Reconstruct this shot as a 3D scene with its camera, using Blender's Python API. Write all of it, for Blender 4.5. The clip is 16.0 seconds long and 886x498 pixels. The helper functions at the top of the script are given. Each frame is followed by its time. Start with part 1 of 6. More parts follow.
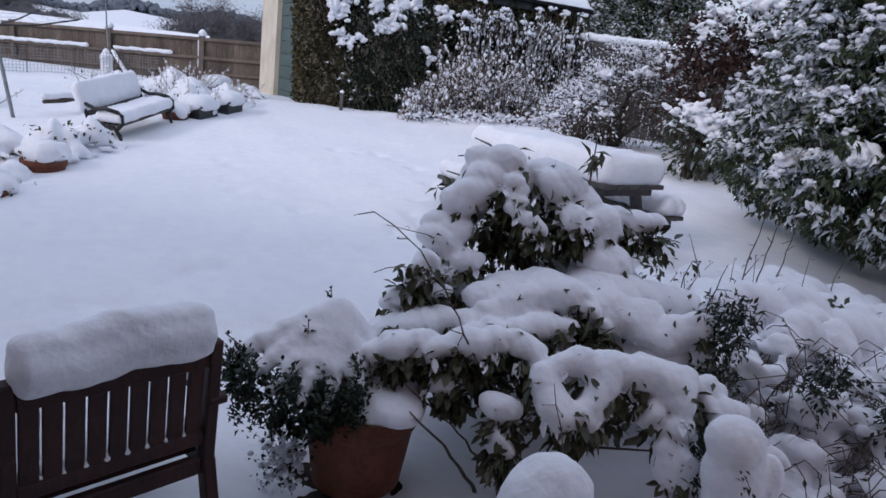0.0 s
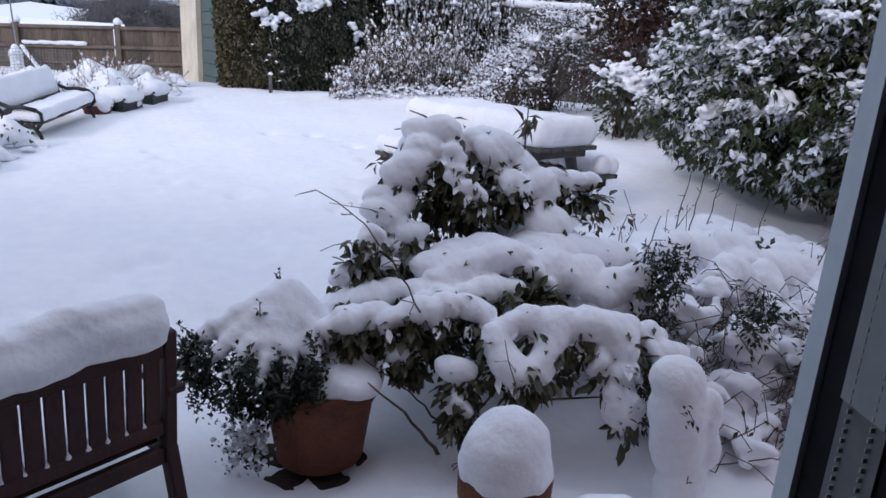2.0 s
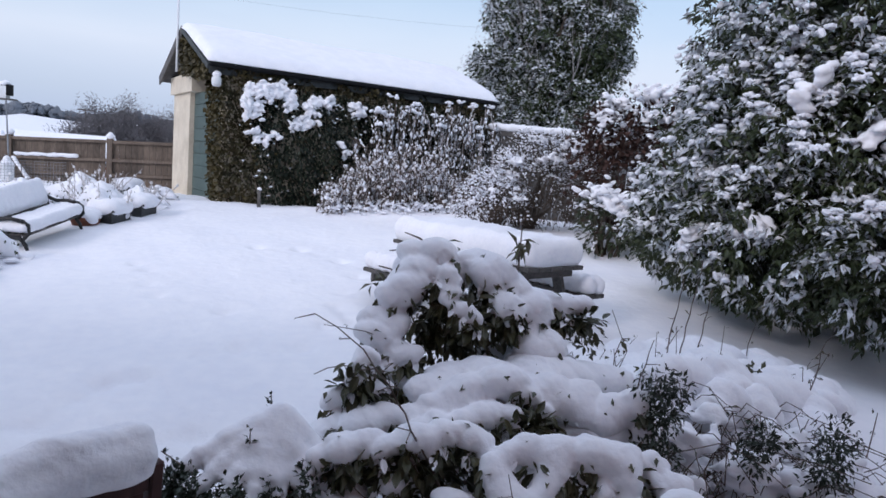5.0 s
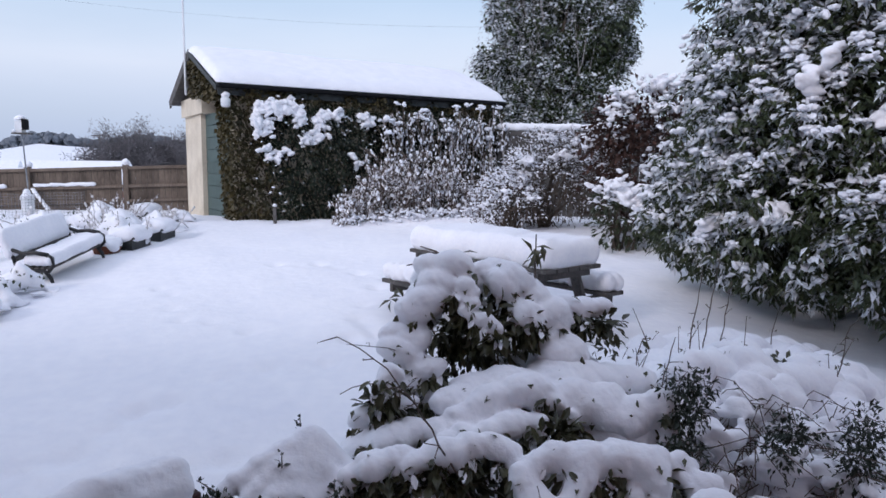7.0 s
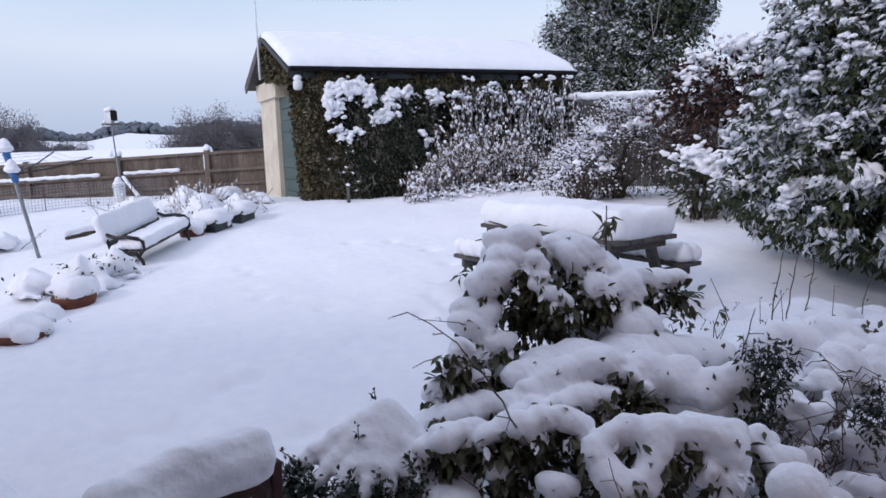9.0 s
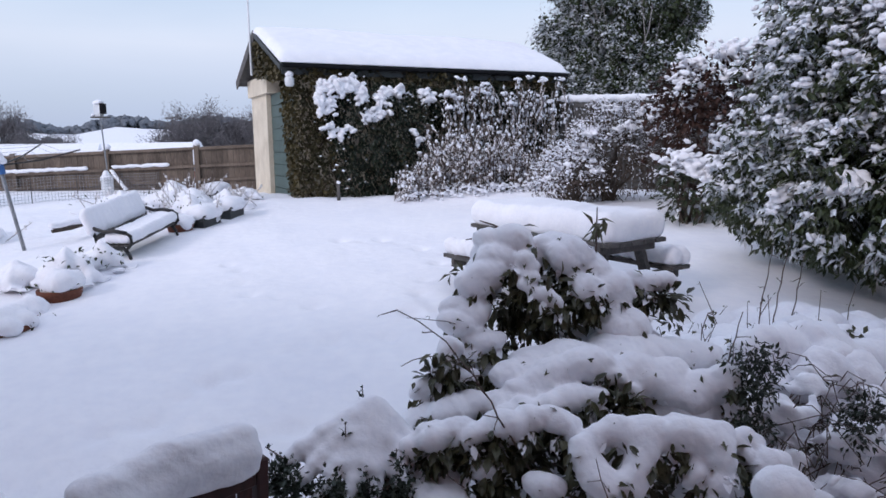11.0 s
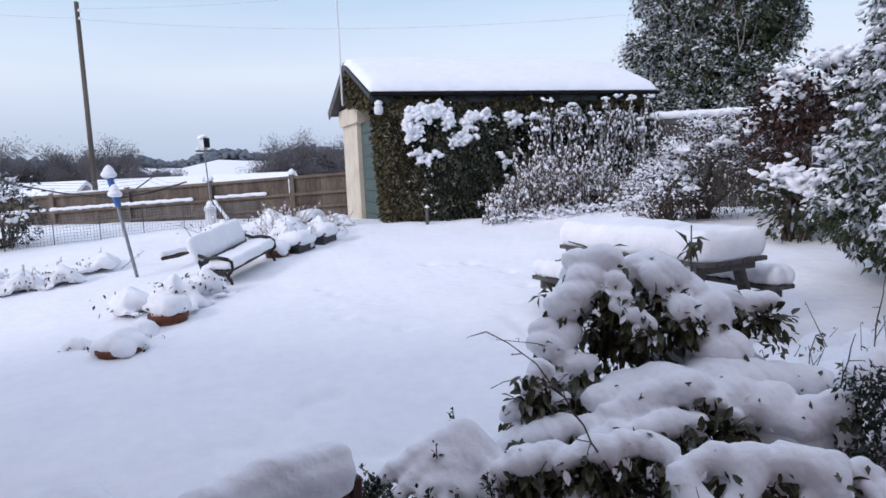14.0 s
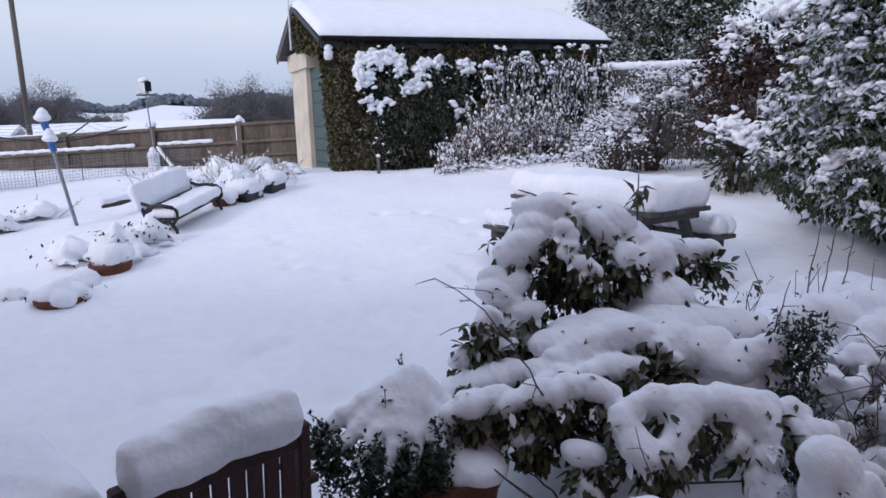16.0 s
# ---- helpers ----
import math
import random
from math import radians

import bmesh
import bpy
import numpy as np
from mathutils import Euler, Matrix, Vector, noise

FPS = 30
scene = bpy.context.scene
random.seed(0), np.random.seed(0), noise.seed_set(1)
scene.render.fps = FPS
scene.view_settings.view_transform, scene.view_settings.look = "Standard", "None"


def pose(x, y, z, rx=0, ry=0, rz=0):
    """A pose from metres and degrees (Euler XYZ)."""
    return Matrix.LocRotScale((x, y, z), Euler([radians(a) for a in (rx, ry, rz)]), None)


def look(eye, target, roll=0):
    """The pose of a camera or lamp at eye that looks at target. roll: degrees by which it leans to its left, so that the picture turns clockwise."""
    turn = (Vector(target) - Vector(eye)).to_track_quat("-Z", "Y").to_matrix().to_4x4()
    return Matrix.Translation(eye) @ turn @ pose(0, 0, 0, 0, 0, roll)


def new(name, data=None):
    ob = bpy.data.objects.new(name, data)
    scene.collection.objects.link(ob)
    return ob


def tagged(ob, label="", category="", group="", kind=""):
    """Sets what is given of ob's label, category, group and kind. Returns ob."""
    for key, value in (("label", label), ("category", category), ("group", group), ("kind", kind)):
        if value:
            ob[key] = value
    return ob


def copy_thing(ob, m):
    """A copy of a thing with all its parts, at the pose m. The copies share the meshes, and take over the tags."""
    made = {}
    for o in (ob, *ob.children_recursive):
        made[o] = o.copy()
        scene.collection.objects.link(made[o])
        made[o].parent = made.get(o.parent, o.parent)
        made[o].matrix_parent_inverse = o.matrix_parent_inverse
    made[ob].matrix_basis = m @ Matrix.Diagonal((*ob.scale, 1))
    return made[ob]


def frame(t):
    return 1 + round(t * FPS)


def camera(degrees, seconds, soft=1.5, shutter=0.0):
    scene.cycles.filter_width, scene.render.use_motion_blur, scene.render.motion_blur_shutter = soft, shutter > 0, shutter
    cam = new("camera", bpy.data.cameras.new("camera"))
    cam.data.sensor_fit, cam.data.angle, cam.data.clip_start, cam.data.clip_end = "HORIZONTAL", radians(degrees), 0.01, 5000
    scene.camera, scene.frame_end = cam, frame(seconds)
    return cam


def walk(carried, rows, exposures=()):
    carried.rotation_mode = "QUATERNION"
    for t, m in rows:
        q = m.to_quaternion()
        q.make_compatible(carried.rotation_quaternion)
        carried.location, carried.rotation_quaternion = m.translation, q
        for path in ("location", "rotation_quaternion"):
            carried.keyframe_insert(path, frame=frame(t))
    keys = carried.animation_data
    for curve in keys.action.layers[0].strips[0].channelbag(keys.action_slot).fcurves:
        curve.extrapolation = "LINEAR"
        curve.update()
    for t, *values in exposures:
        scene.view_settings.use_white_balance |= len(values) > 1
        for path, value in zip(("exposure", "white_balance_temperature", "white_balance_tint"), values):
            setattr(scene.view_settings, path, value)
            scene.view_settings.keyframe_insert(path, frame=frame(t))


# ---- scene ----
cam = camera(65.4, 16.0, soft=1.6)
PATH = [
    (0, (0.117, -0.11, 1.603), (0.085, 1.824, 1.097), 6.9),
    (0.5, (0.121, -0.127, 1.598), (-0.102, 1.796, 1.094), 5.2),
    (1, (0.076, -0.176, 1.603), (0.186, 1.735, 1.022), 7.1),
    (1.5, (0.11, -0.187, 1.591), (0.484, 1.674, 0.961), 6.4),
    (2, (0.115, -0.167, 1.599), (0.249, 1.748, 1.038), 3.5),
    (2.5, (0.118, -0.153, 1.601), (0.201, 1.758, 1.017), 3.2),
    (3, (0.124, -0.145, 1.596), (0.253, 1.752, 0.975), 3.9),
    (3.5, (0.118, -0.144, 1.587), (0.319, 1.756, 0.998), 4.8),
    (4, (0.074, -0.131, 1.592), (0.277, 1.837, 1.297), 5.4),
    (6.5, (0.034, -0.178, 1.699), (0.167, 1.805, 1.469), 1.5),
    (7, (0.046, -0.175, 1.698), (0.171, 1.806, 1.458), 0.5),
    (7.5, (0.056, -0.182, 1.697), (0.092, 1.794, 1.389), -0.8),
    (8, (0.068, -0.19, 1.7), (0.003, 1.785, 1.392), -2.2),
    (8.5, (0.071, -0.19, 1.701), (-0.019, 1.784, 1.392), -2.0),
    (11, (0.065, -0.184, 1.693), (0.007, 1.791, 1.383), -0.7),
    (11.5, (0.071, -0.186, 1.693), (0.015, 1.788, 1.376), -1.2),
    (12, (0.075, -0.187, 1.689), (0.032, 1.786, 1.364), -1.8),
    (12.5, (0.073, -0.187, 1.687), (0.02, 1.781, 1.335), -1.4),
    (13, (0.072, -0.186, 1.694), (-0.039, 1.79, 1.41), -1.7),
    (13.5, (0.067, -0.189, 1.692), (-0.086, 1.788, 1.427), -2.2),
    (14, (0.066, -0.196, 1.69), (-0.245, 1.766, 1.453), -2.5),
    (14.5, (0.07, -0.199, 1.688), (-0.217, 1.763, 1.424), -1.7),
    (15, (0.067, -0.201, 1.686), (-0.222, 1.756, 1.396), -1.2),
    (15.5, (0.073, -0.192, 1.678), (-0.164, 1.767, 1.352), -1.4),
    (16, (0.077, -0.179, 1.673), (-0.1, 1.776, 1.29), -1.7),
]
walk(cam, [(t, look(eye, target, roll)) for t, eye, target, roll in PATH], [(0.0, -0.37, 5880, 20), (0.7, -0.37, 5880, 20), (1.5, -0.27, 5880, 20), (2.2, -0.04, 5910, 19), (3.5, -0.02, 5910, 19), (4.3, -0.12, 5910, 19), (9.0, -0.14, 5920, 21), (12.5, -0.14, 5950, 20), (14.2, -0.08, 5970, 19), (15.0, -0.10, 5950, 20), (16.0, -0.21, 5900, 21)])

# ---- sky and light ----
SUN_AZ, SUN_EL = radians(-138), radians(27)


def make_world():
    w = bpy.data.worlds.new("winter_sky")
    scene.world = w
    w.use_nodes = True
    n, l = w.node_tree.nodes, w.node_tree.links
    n.clear()
    out = n.new("ShaderNodeOutputWorld")
    sky = n.new("ShaderNodeTexSky")
    sky.sky_type, sky.sun_disc = "NISHITA", False
    sky.sun_elevation, sky.sun_rotation = SUN_EL, SUN_AZ
    blue, cloud, mix = n.new("ShaderNodeBackground"), n.new("ShaderNodeBackground"), n.new("ShaderNodeMixShader")
    blue.inputs[1].default_value = 0.13
    l.new(sky.outputs[0], blue.inputs[0])
    co, sep = n.new("ShaderNodeTexCoord"), n.new("ShaderNodeSeparateXYZ")
    l.new(co.outputs["Generated"], sep.inputs[0])
    st = n.new("ShaderNodeMapping")
    st.inputs["Scale"].default_value = (1.5, 1.5, 6.0)
    l.new(co.outputs["Generated"], st.inputs[0])
    no = n.new("ShaderNodeTexNoise")
    no.inputs["Scale"].default_value, no.inputs["Detail"].default_value = 1.6, 5.0
    l.new(st.outputs[0], no.inputs["Vector"])
    band = n.new("ShaderNodeValToRGB")
    band.color_ramp.elements[0].position, band.color_ramp.elements[0].color = 0.0, (0.88, 0.88, 0.88, 1)
    band.color_ramp.elements[1].position, band.color_ramp.elements[1].color = 0.6, (0.66, 0.66, 0.66, 1)
    for p, v in ((0.06, 0.85), (0.14, 0.97), (0.24, 0.72)):
        band.color_ramp.elements.new(p).color = (v, v, v, 1)
    l.new(sep.outputs[2], band.inputs[0])
    add = n.new("ShaderNodeMath")
    add.operation = "MULTIPLY_ADD"
    add.inputs[1].default_value, add.use_clamp = 0.5, True
    l.new(no.outputs[0], add.inputs[0])
    sub = n.new("ShaderNodeMath")
    sub.operation = "SUBTRACT"
    sub.inputs[1].default_value = 0.25
    l.new(band.outputs[0], sub.inputs[0])
    l.new(sub.outputs[0], add.inputs[2])
    tint = n.new("ShaderNodeValToRGB")
    tint.color_ramp.elements[0].color, tint.color_ramp.elements[1].color = (0.50, 0.60, 0.74, 1), (1.25, 1.32, 1.42, 1)
    tint.color_ramp.elements[1].position = 0.9
    for p, c in ((0.05, (0.60, 0.70, 0.80, 1)), (0.13, (0.82, 0.90, 0.93, 1)), (0.30, (0.60, 0.84, 0.95, 1)), (0.45, (0.72, 0.90, 1.0, 1))):
        tint.color_ramp.elements.new(p).color = c
    l.new(sep.outputs[2], tint.inputs[0])
    l.new(tint.outputs[0], cloud.inputs[0])
    cloud.inputs[1].default_value = 1.0
    l.new(add.outputs[0], mix.inputs[0])
    l.new(blue.outputs[0], mix.inputs[1])
    l.new(cloud.outputs[0], mix.inputs[2])
    l.new(mix.outputs[0], out.inputs[0])


make_world()
sun = new("sun", bpy.data.lights.new("sun", "SUN"))
sun.data.energy, sun.data.angle, sun.data.color = 1.4, radians(12), (1.0, 0.92, 0.83)
sun.matrix_world = look((0, 0, 30), (30 * -math.sin(SUN_AZ) * math.cos(SUN_EL), -30 * math.cos(SUN_AZ) * math.cos(SUN_EL), 30 - 30 * math.sin(SUN_EL)))

# ---- materials ----
def mat(name, a, b, scale=6.0, rough=0.7, bump=0.2, metal=0.0, fine=60.0, dist=0.01, rand=0.0, stretch=(1, 1, 1), sss=0.0, spec=0.4):
    """Two-scale noise between colours a and b, with fine relief; rand: change of value from piece to piece."""
    m = bpy.data.materials.new(name)
    m.use_nodes = True
    n, l = m.node_tree.nodes, m.node_tree.links
    p = n["Principled BSDF"]
    co, mp = n.new("ShaderNodeTexCoord"), n.new("ShaderNodeMapping")
    mp.inputs["Scale"].default_value = stretch
    geo = n.new("ShaderNodeNewGeometry")
    l.new(geo.outputs["Position"], mp.inputs[0])
    big, small = n.new("ShaderNodeTexNoise"), n.new("ShaderNodeTexNoise")
    big.inputs["Scale"].default_value, big.inputs["Detail"].default_value = scale, 4
    small.inputs["Scale"].default_value, small.inputs["Detail"].default_value = fine, 3
    l.new(mp.outputs[0], big.inputs["Vector"])
    l.new(mp.outputs[0], small.inputs["Vector"])
    mixv = n.new("ShaderNodeMath")
    mixv.operation = "MULTIPLY_ADD"
    mixv.inputs[1].default_value = 0.45
    l.new(small.outputs[0], mixv.inputs[0])
    half = n.new("ShaderNodeMath")
    half.operation = "MULTIPLY"
    half.inputs[1].default_value = 0.55
    l.new(big.outputs[0], half.inputs[0])
    l.new(half.outputs[0], mixv.inputs[2])
    ramp = n.new("ShaderNodeValToRGB")
    ramp.color_ramp.elements[0].position, ramp.color_ramp.elements[1].position = 0.33, 0.67
    ramp.color_ramp.elements[0].color, ramp.color_ramp.elements[1].color = (*a, 1), (*b, 1)
    l.new(mixv.outputs[0], ramp.inputs[0])
    col = ramp.outputs[0]
    if rand:
        hsv, oi, mr, su = n.new("ShaderNodeHueSaturation"), n.new("ShaderNodeObjectInfo"), n.new("ShaderNodeMapRange"), n.new("ShaderNodeMath")
        su.operation = "ADD"
        l.new(oi.outputs["Random"], su.inputs[0])
        l.new(geo.outputs["Random Per Island"], su.inputs[1])
        mr.inputs["From Max"].default_value = 2.0
        mr.inputs["To Min"].default_value, mr.inputs["To Max"].default_value = 1 - rand, 1 + rand
        l.new(su.outputs[0], mr.inputs[0])
        l.new(mr.outputs[0], hsv.inputs["Value"])
        l.new(col, hsv.inputs["Color"])
        col = hsv.outputs[0]
    l.new(col, p.inputs["Base Color"])
    p.inputs["Roughness"].default_value, p.inputs["Metallic"].default_value = rough, metal
    p.inputs["Specular IOR Level"].default_value = spec
    if sss:
        p.inputs["Subsurface Weight"].default_value = sss
        p.inputs["Subsurface Radius"].default_value = (0.02, 0.022, 0.026)
        p.inputs["Subsurface Scale"].default_value = 0.5
    if bump:
        bp = n.new("ShaderNodeBump")
        bp.inputs["Strength"].default_value, bp.inputs["Distance"].default_value = bump, dist
        l.new(mixv.outputs[0], bp.inputs["Height"])
        l.new(bp.outputs[0], p.inputs["Normal"])
    return m


SNOW = mat("snow", (0.81, 0.82, 0.87), (0.91, 0.91, 0.93), 5, 0.85, 0.45, fine=42, dist=0.02, spec=0.2)
LAWN = mat("snow_ground", (0.82, 0.83, 0.88), (0.91, 0.91, 0.93), 1.1, 0.85, 0.5, fine=9, dist=0.05, spec=0.2)
FROST_WARM = mat("frost_on_stems", (0.50, 0.48, 0.47), (0.84, 0.83, 0.84), 4, 0.9, 0.3, fine=40, rand=0.2, spec=0.2)
FROST_GREY = mat("frost_on_leaves", (0.28, 0.31, 0.34), (0.74, 0.77, 0.81), 6, 0.9, 0.3, fine=30, rand=0.3, spec=0.2)
FROST = mat("frost", (0.70, 0.72, 0.78), (0.90, 0.91, 0.95), 5, 0.9, 0.3, fine=50, rand=0.12, spec=0.2)
GREEN = mat("evergreen_leaf", (0.012, 0.022, 0.010), (0.050, 0.062, 0.024), 4, 0.42, 0.1, rand=0.5)
CAMELLIA = mat("glossy_leaf", (0.026, 0.032, 0.015), (0.090, 0.084, 0.040), 9, 0.4, 0.1, rand=0.6)
BOX = mat("box_leaf", (0.006, 0.012, 0.007), (0.024, 0.034, 0.018), 9, 0.45, 0.1, rand=0.5)
IVY = mat("ivy_leaf", (0.024, 0.025, 0.009), (0.105, 0.078, 0.028), 2.0, 0.55, 0.1, rand=0.6)
# also paints the shade inside the tall shrub and the ivy-clad tree
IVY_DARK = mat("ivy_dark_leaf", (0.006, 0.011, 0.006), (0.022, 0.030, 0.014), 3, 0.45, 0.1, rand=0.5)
RUST = mat("russet_leaf", (0.025, 0.011, 0.008), (0.085, 0.035, 0.022), 4, 0.7, 0.1, rand=0.5)
BARK = mat("bark", (0.030, 0.022, 0.017), (0.11, 0.085, 0.065), 12, 0.85, 0.5, fine=80)
TWIG = mat("twig", (0.055, 0.042, 0.036), (0.17, 0.13, 0.11), 20, 0.8, 0.3, fine=90)
FROSTED_TWIG = mat("frosted_twig", (0.20, 0.17, 0.16), (0.55, 0.53, 0.54), 8, 0.85, 0.3, fine=60, rand=0.3)
# twig colour paled and greyed: valley haze is painted in
HAZED_TWIG = mat("hazed_twig", (0.12, 0.11, 0.115), (0.24, 0.225, 0.23), 0.5, 0.9, 0, rand=0.3)
HARDWOOD = mat("red_brown_wood", (0.013, 0.0040, 0.0035), (0.050, 0.014, 0.011), 9, 0.6, 0.3, fine=70, stretch=(1, 1, 0.35), rand=0.25)
OLD_WOOD = mat("weathered_wood", (0.035, 0.034, 0.034), (0.12, 0.11, 0.10), 8, 0.75, 0.4, fine=60, rand=0.2)
FENCE = mat("fence_wood", (0.075, 0.056, 0.043), (0.190, 0.146, 0.113), 3, 0.8, 0.4, fine=40, stretch=(1, 1, 0.25), rand=0.3)
TERRA = mat("terracotta", (0.085, 0.027, 0.014), (0.20, 0.066, 0.033), 7, 0.75, 0.3, fine=70)
SOIL = mat("soil", (0.012, 0.009, 0.007), (0.05, 0.035, 0.025), 14, 0.95, 0.8, fine=60, dist=0.02)
RENDER = mat("cream_render", (0.50, 0.43, 0.33), (0.74, 0.66, 0.53), 2.5, 0.85, 0.35, fine=45)
GREEN_DOOR = mat("green_paint", (0.045, 0.075, 0.068), (0.080, 0.120, 0.108), 3, 0.55, 0.2, fine=40, rand=0.15)
BLACK_TRIM = mat("dark_trim", (0.012, 0.014, 0.015), (0.04, 0.045, 0.045), 6, 0.5, 0.1)
IRON = mat("black_iron", (0.010, 0.010, 0.011), (0.035, 0.034, 0.033), 20, 0.5, 0.25)
STEEL = mat("galvanised_steel", (0.18, 0.19, 0.20), (0.36, 0.37, 0.39), 15, 0.5, 0.1, metal=0.7)
BLUE = mat("blue_plastic", (0.03, 0.10, 0.28), (0.06, 0.17, 0.40), 10, 0.45, 0.05)
WHITE = mat("white_plastic", (0.62, 0.64, 0.66), (0.78, 0.79, 0.80), 6, 0.4, 0.05)
BRICK = mat("house_brick", (0.20, 0.085, 0.055), (0.36, 0.17, 0.12), 5, 0.85, 0.5, fine=45)
PLASTER = mat("room_plaster", (0.30, 0.28, 0.25), (0.40, 0.37, 0.33), 3, 0.9, 0.1)
CARPET = mat("room_carpet", (0.10, 0.07, 0.05), (0.17, 0.12, 0.09), 9, 0.95, 0.4)
GASKET = mat("black_rubber", (0.006, 0.006, 0.007), (0.015, 0.015, 0.017), 10, 0.75, 0.1, spec=0.08)
ALU = mat("spacer_aluminium", (0.10, 0.10, 0.102), (0.14, 0.14, 0.142), 12, 0.6, 0.05, spec=0.2)
UPVC = mat("white_frame", (0.46, 0.49, 0.53), (0.56, 0.59, 0.63), 8, 0.45, 0.05, spec=0.2)
GREY_FRAME = mat("grey_frame", (0.006, 0.006, 0.007), (0.012, 0.012, 0.013), 8, 0.7, 0.05, spec=0.08)
CURTAIN = mat("brown_curtain", (0.055, 0.026, 0.012), (0.12, 0.06, 0.03), 6, 0.9, 0.3, fine=200)
POLE_WOOD = mat("pole_wood", (0.05, 0.04, 0.035), (0.14, 0.115, 0.095), 2, 0.85, 0.3, stretch=(1, 1, 0.1))

RNG = np.random.default_rng(7)


# ---- mesh tools ----
STUFF = ("stem_cluster", "snow_dusting", "snow_crust", "frost", "low_frost", "branchwork", "brushwood", "canopy", "foliage", "dark_foliage", "gable_foliage", "corner_foliage", "frosted_foliage", "inner_foliage", "dead_foliage", "crown", "vine", "stalk_tangle", "snow_rim", "snowy_leaf", "tuft", "stitching", "wirework", "bud", "tip_leaf", "single_leaf", "sprig")
def mesh(name, verts, faces, material, smooth=False):
    me = bpy.data.meshes.new(name)
    me.from_pydata(np.asarray(verts, float).tolist(), [], [list(map(int, f)) for f in faces])
    me.materials.append(material)
    if smooth:
        me.polygons.foreach_set("use_smooth", [True] * len(me.polygons))
    me.update()
    return me


def part(name, data, material, parent=None, label=""):
    """Link a bmesh or mesh as one mesh object under a thing or a part."""
    if isinstance(data, bmesh.types.BMesh):
        me = bpy.data.meshes.new(name)
        data.to_mesh(me)
        data.free()
        data = me
    if material and not data.materials:
        data.materials.append(material)
    ob = new(name, data)
    ob.parent = parent
    if label:
        tagged(ob, label)
    if name in STUFF:
        tagged(ob, kind="stuff")
    return ob


def thing(name, place, label, category, group="", kind="", yaw=0.0):
    ob = new(name)
    ob.empty_display_size = 0.1
    ob.matrix_world = pose(*place, 0, 0, yaw)
    return tagged(ob, label, category, group, kind)


def bar(bm, a, b, w, h, up=(0, 0, 1), bevel=0.0):
    """A squared bar from a to b, w wide and h high."""
    a, b, up = Vector(a), Vector(b), Vector(up)
    d = (b - a).normalized()
    s = d.cross(up)
    s = s.normalized() if s.length > 1e-4 else Vector((1, 0, 0))
    u = s.cross(d).normalized()
    vs = [bm.verts.new(p + s * (i * w / 2) + u * (j * h / 2)) for p in (a, b) for i, j in ((-1, -1), (1, -1), (1, 1), (-1, 1))]
    fs = [bm.faces.new([vs[i] for i in f]) for f in ((0, 1, 2, 3), (7, 6, 5, 4), (0, 4, 5, 1), (1, 5, 6, 2), (2, 6, 7, 3), (3, 7, 4, 0))]
    if bevel:
        es = {e for f in fs for e in f.edges}
        bmesh.ops.bevel(bm, geom=list(es), offset=bevel, segments=1, affect="EDGES")
    bmesh.ops.recalc_face_normals(bm, faces=bm.faces[:])
    return bm


def bars(rows, bevel=0.004):
    bm = bmesh.new()
    for r in rows:
        tmp = bmesh.new()
        bar(tmp, *r, bevel=bevel)
        me = bpy.data.meshes.new("t")
        tmp.to_mesh(me)
        tmp.free()
        bm.from_mesh(me)
        bpy.data.meshes.remove(me)
    return bm


def lathe(profile, n=36, wobble=0.0):
    """A turned body from (radius, height) pairs."""
    bm = bmesh.new()
    rings = []
    for r, z in profile:
        rings.append([bm.verts.new((r * math.cos(2 * math.pi * i / n) * (1 + wobble * math.sin(3 * i)), r * math.sin(2 * math.pi * i / n), z)) for i in range(n)])
    for a, b in zip(rings, rings[1:]):
        for i in range(n):
            bm.faces.new((a[i], a[(i + 1) % n], b[(i + 1) % n], b[i])).smooth = True
    bm.faces.new(rings[0][::-1])
    bm.faces.new(rings[-1])
    return bm


def tubes(paths, n=5):
    """Round tapered tubes: each path is a list of (point, radius)."""
    V, Fs = [], []
    for path in paths:
        base = len(V)
        pts = [Vector(p) for p, _ in path]
        for k, (p, r) in enumerate(path):
            d = (pts[min(k + 1, len(pts) - 1)] - pts[max(k - 1, 0)]).normalized()
            s = d.cross(Vector((0.31, 0.17, 0.93)))
            s = s.normalized() if s.length > 1e-3 else Vector((1, 0, 0))
            u = s.cross(d)
            for i in range(n):
                a = 2 * math.pi * i / n
                V.append(tuple(pts[k] + s * (r * math.cos(a)) + u * (r * math.sin(a))))
        for k in range(len(path) - 1):
            for i in range(n):
                j = (i + 1) % n
                Fs.append((base + k * n + i, base + k * n + j, base + (k + 1) * n + j, base + (k + 1) * n + i))
        Fs.append(tuple(base + i for i in range(n))[::-1])
        Fs.append(tuple(base + (len(path) - 1) * n + i for i in range(n)))
    return V, Fs


def ico(level=1):
    bm = bmesh.new()
    bmesh.ops.create_icosphere(bm, subdivisions=level, radius=1)
    v = np.array([x.co[:] for x in bm.verts])
    f = [[x.index for x in g.verts] for g in bm.faces]
    bm.free()
    return v, f


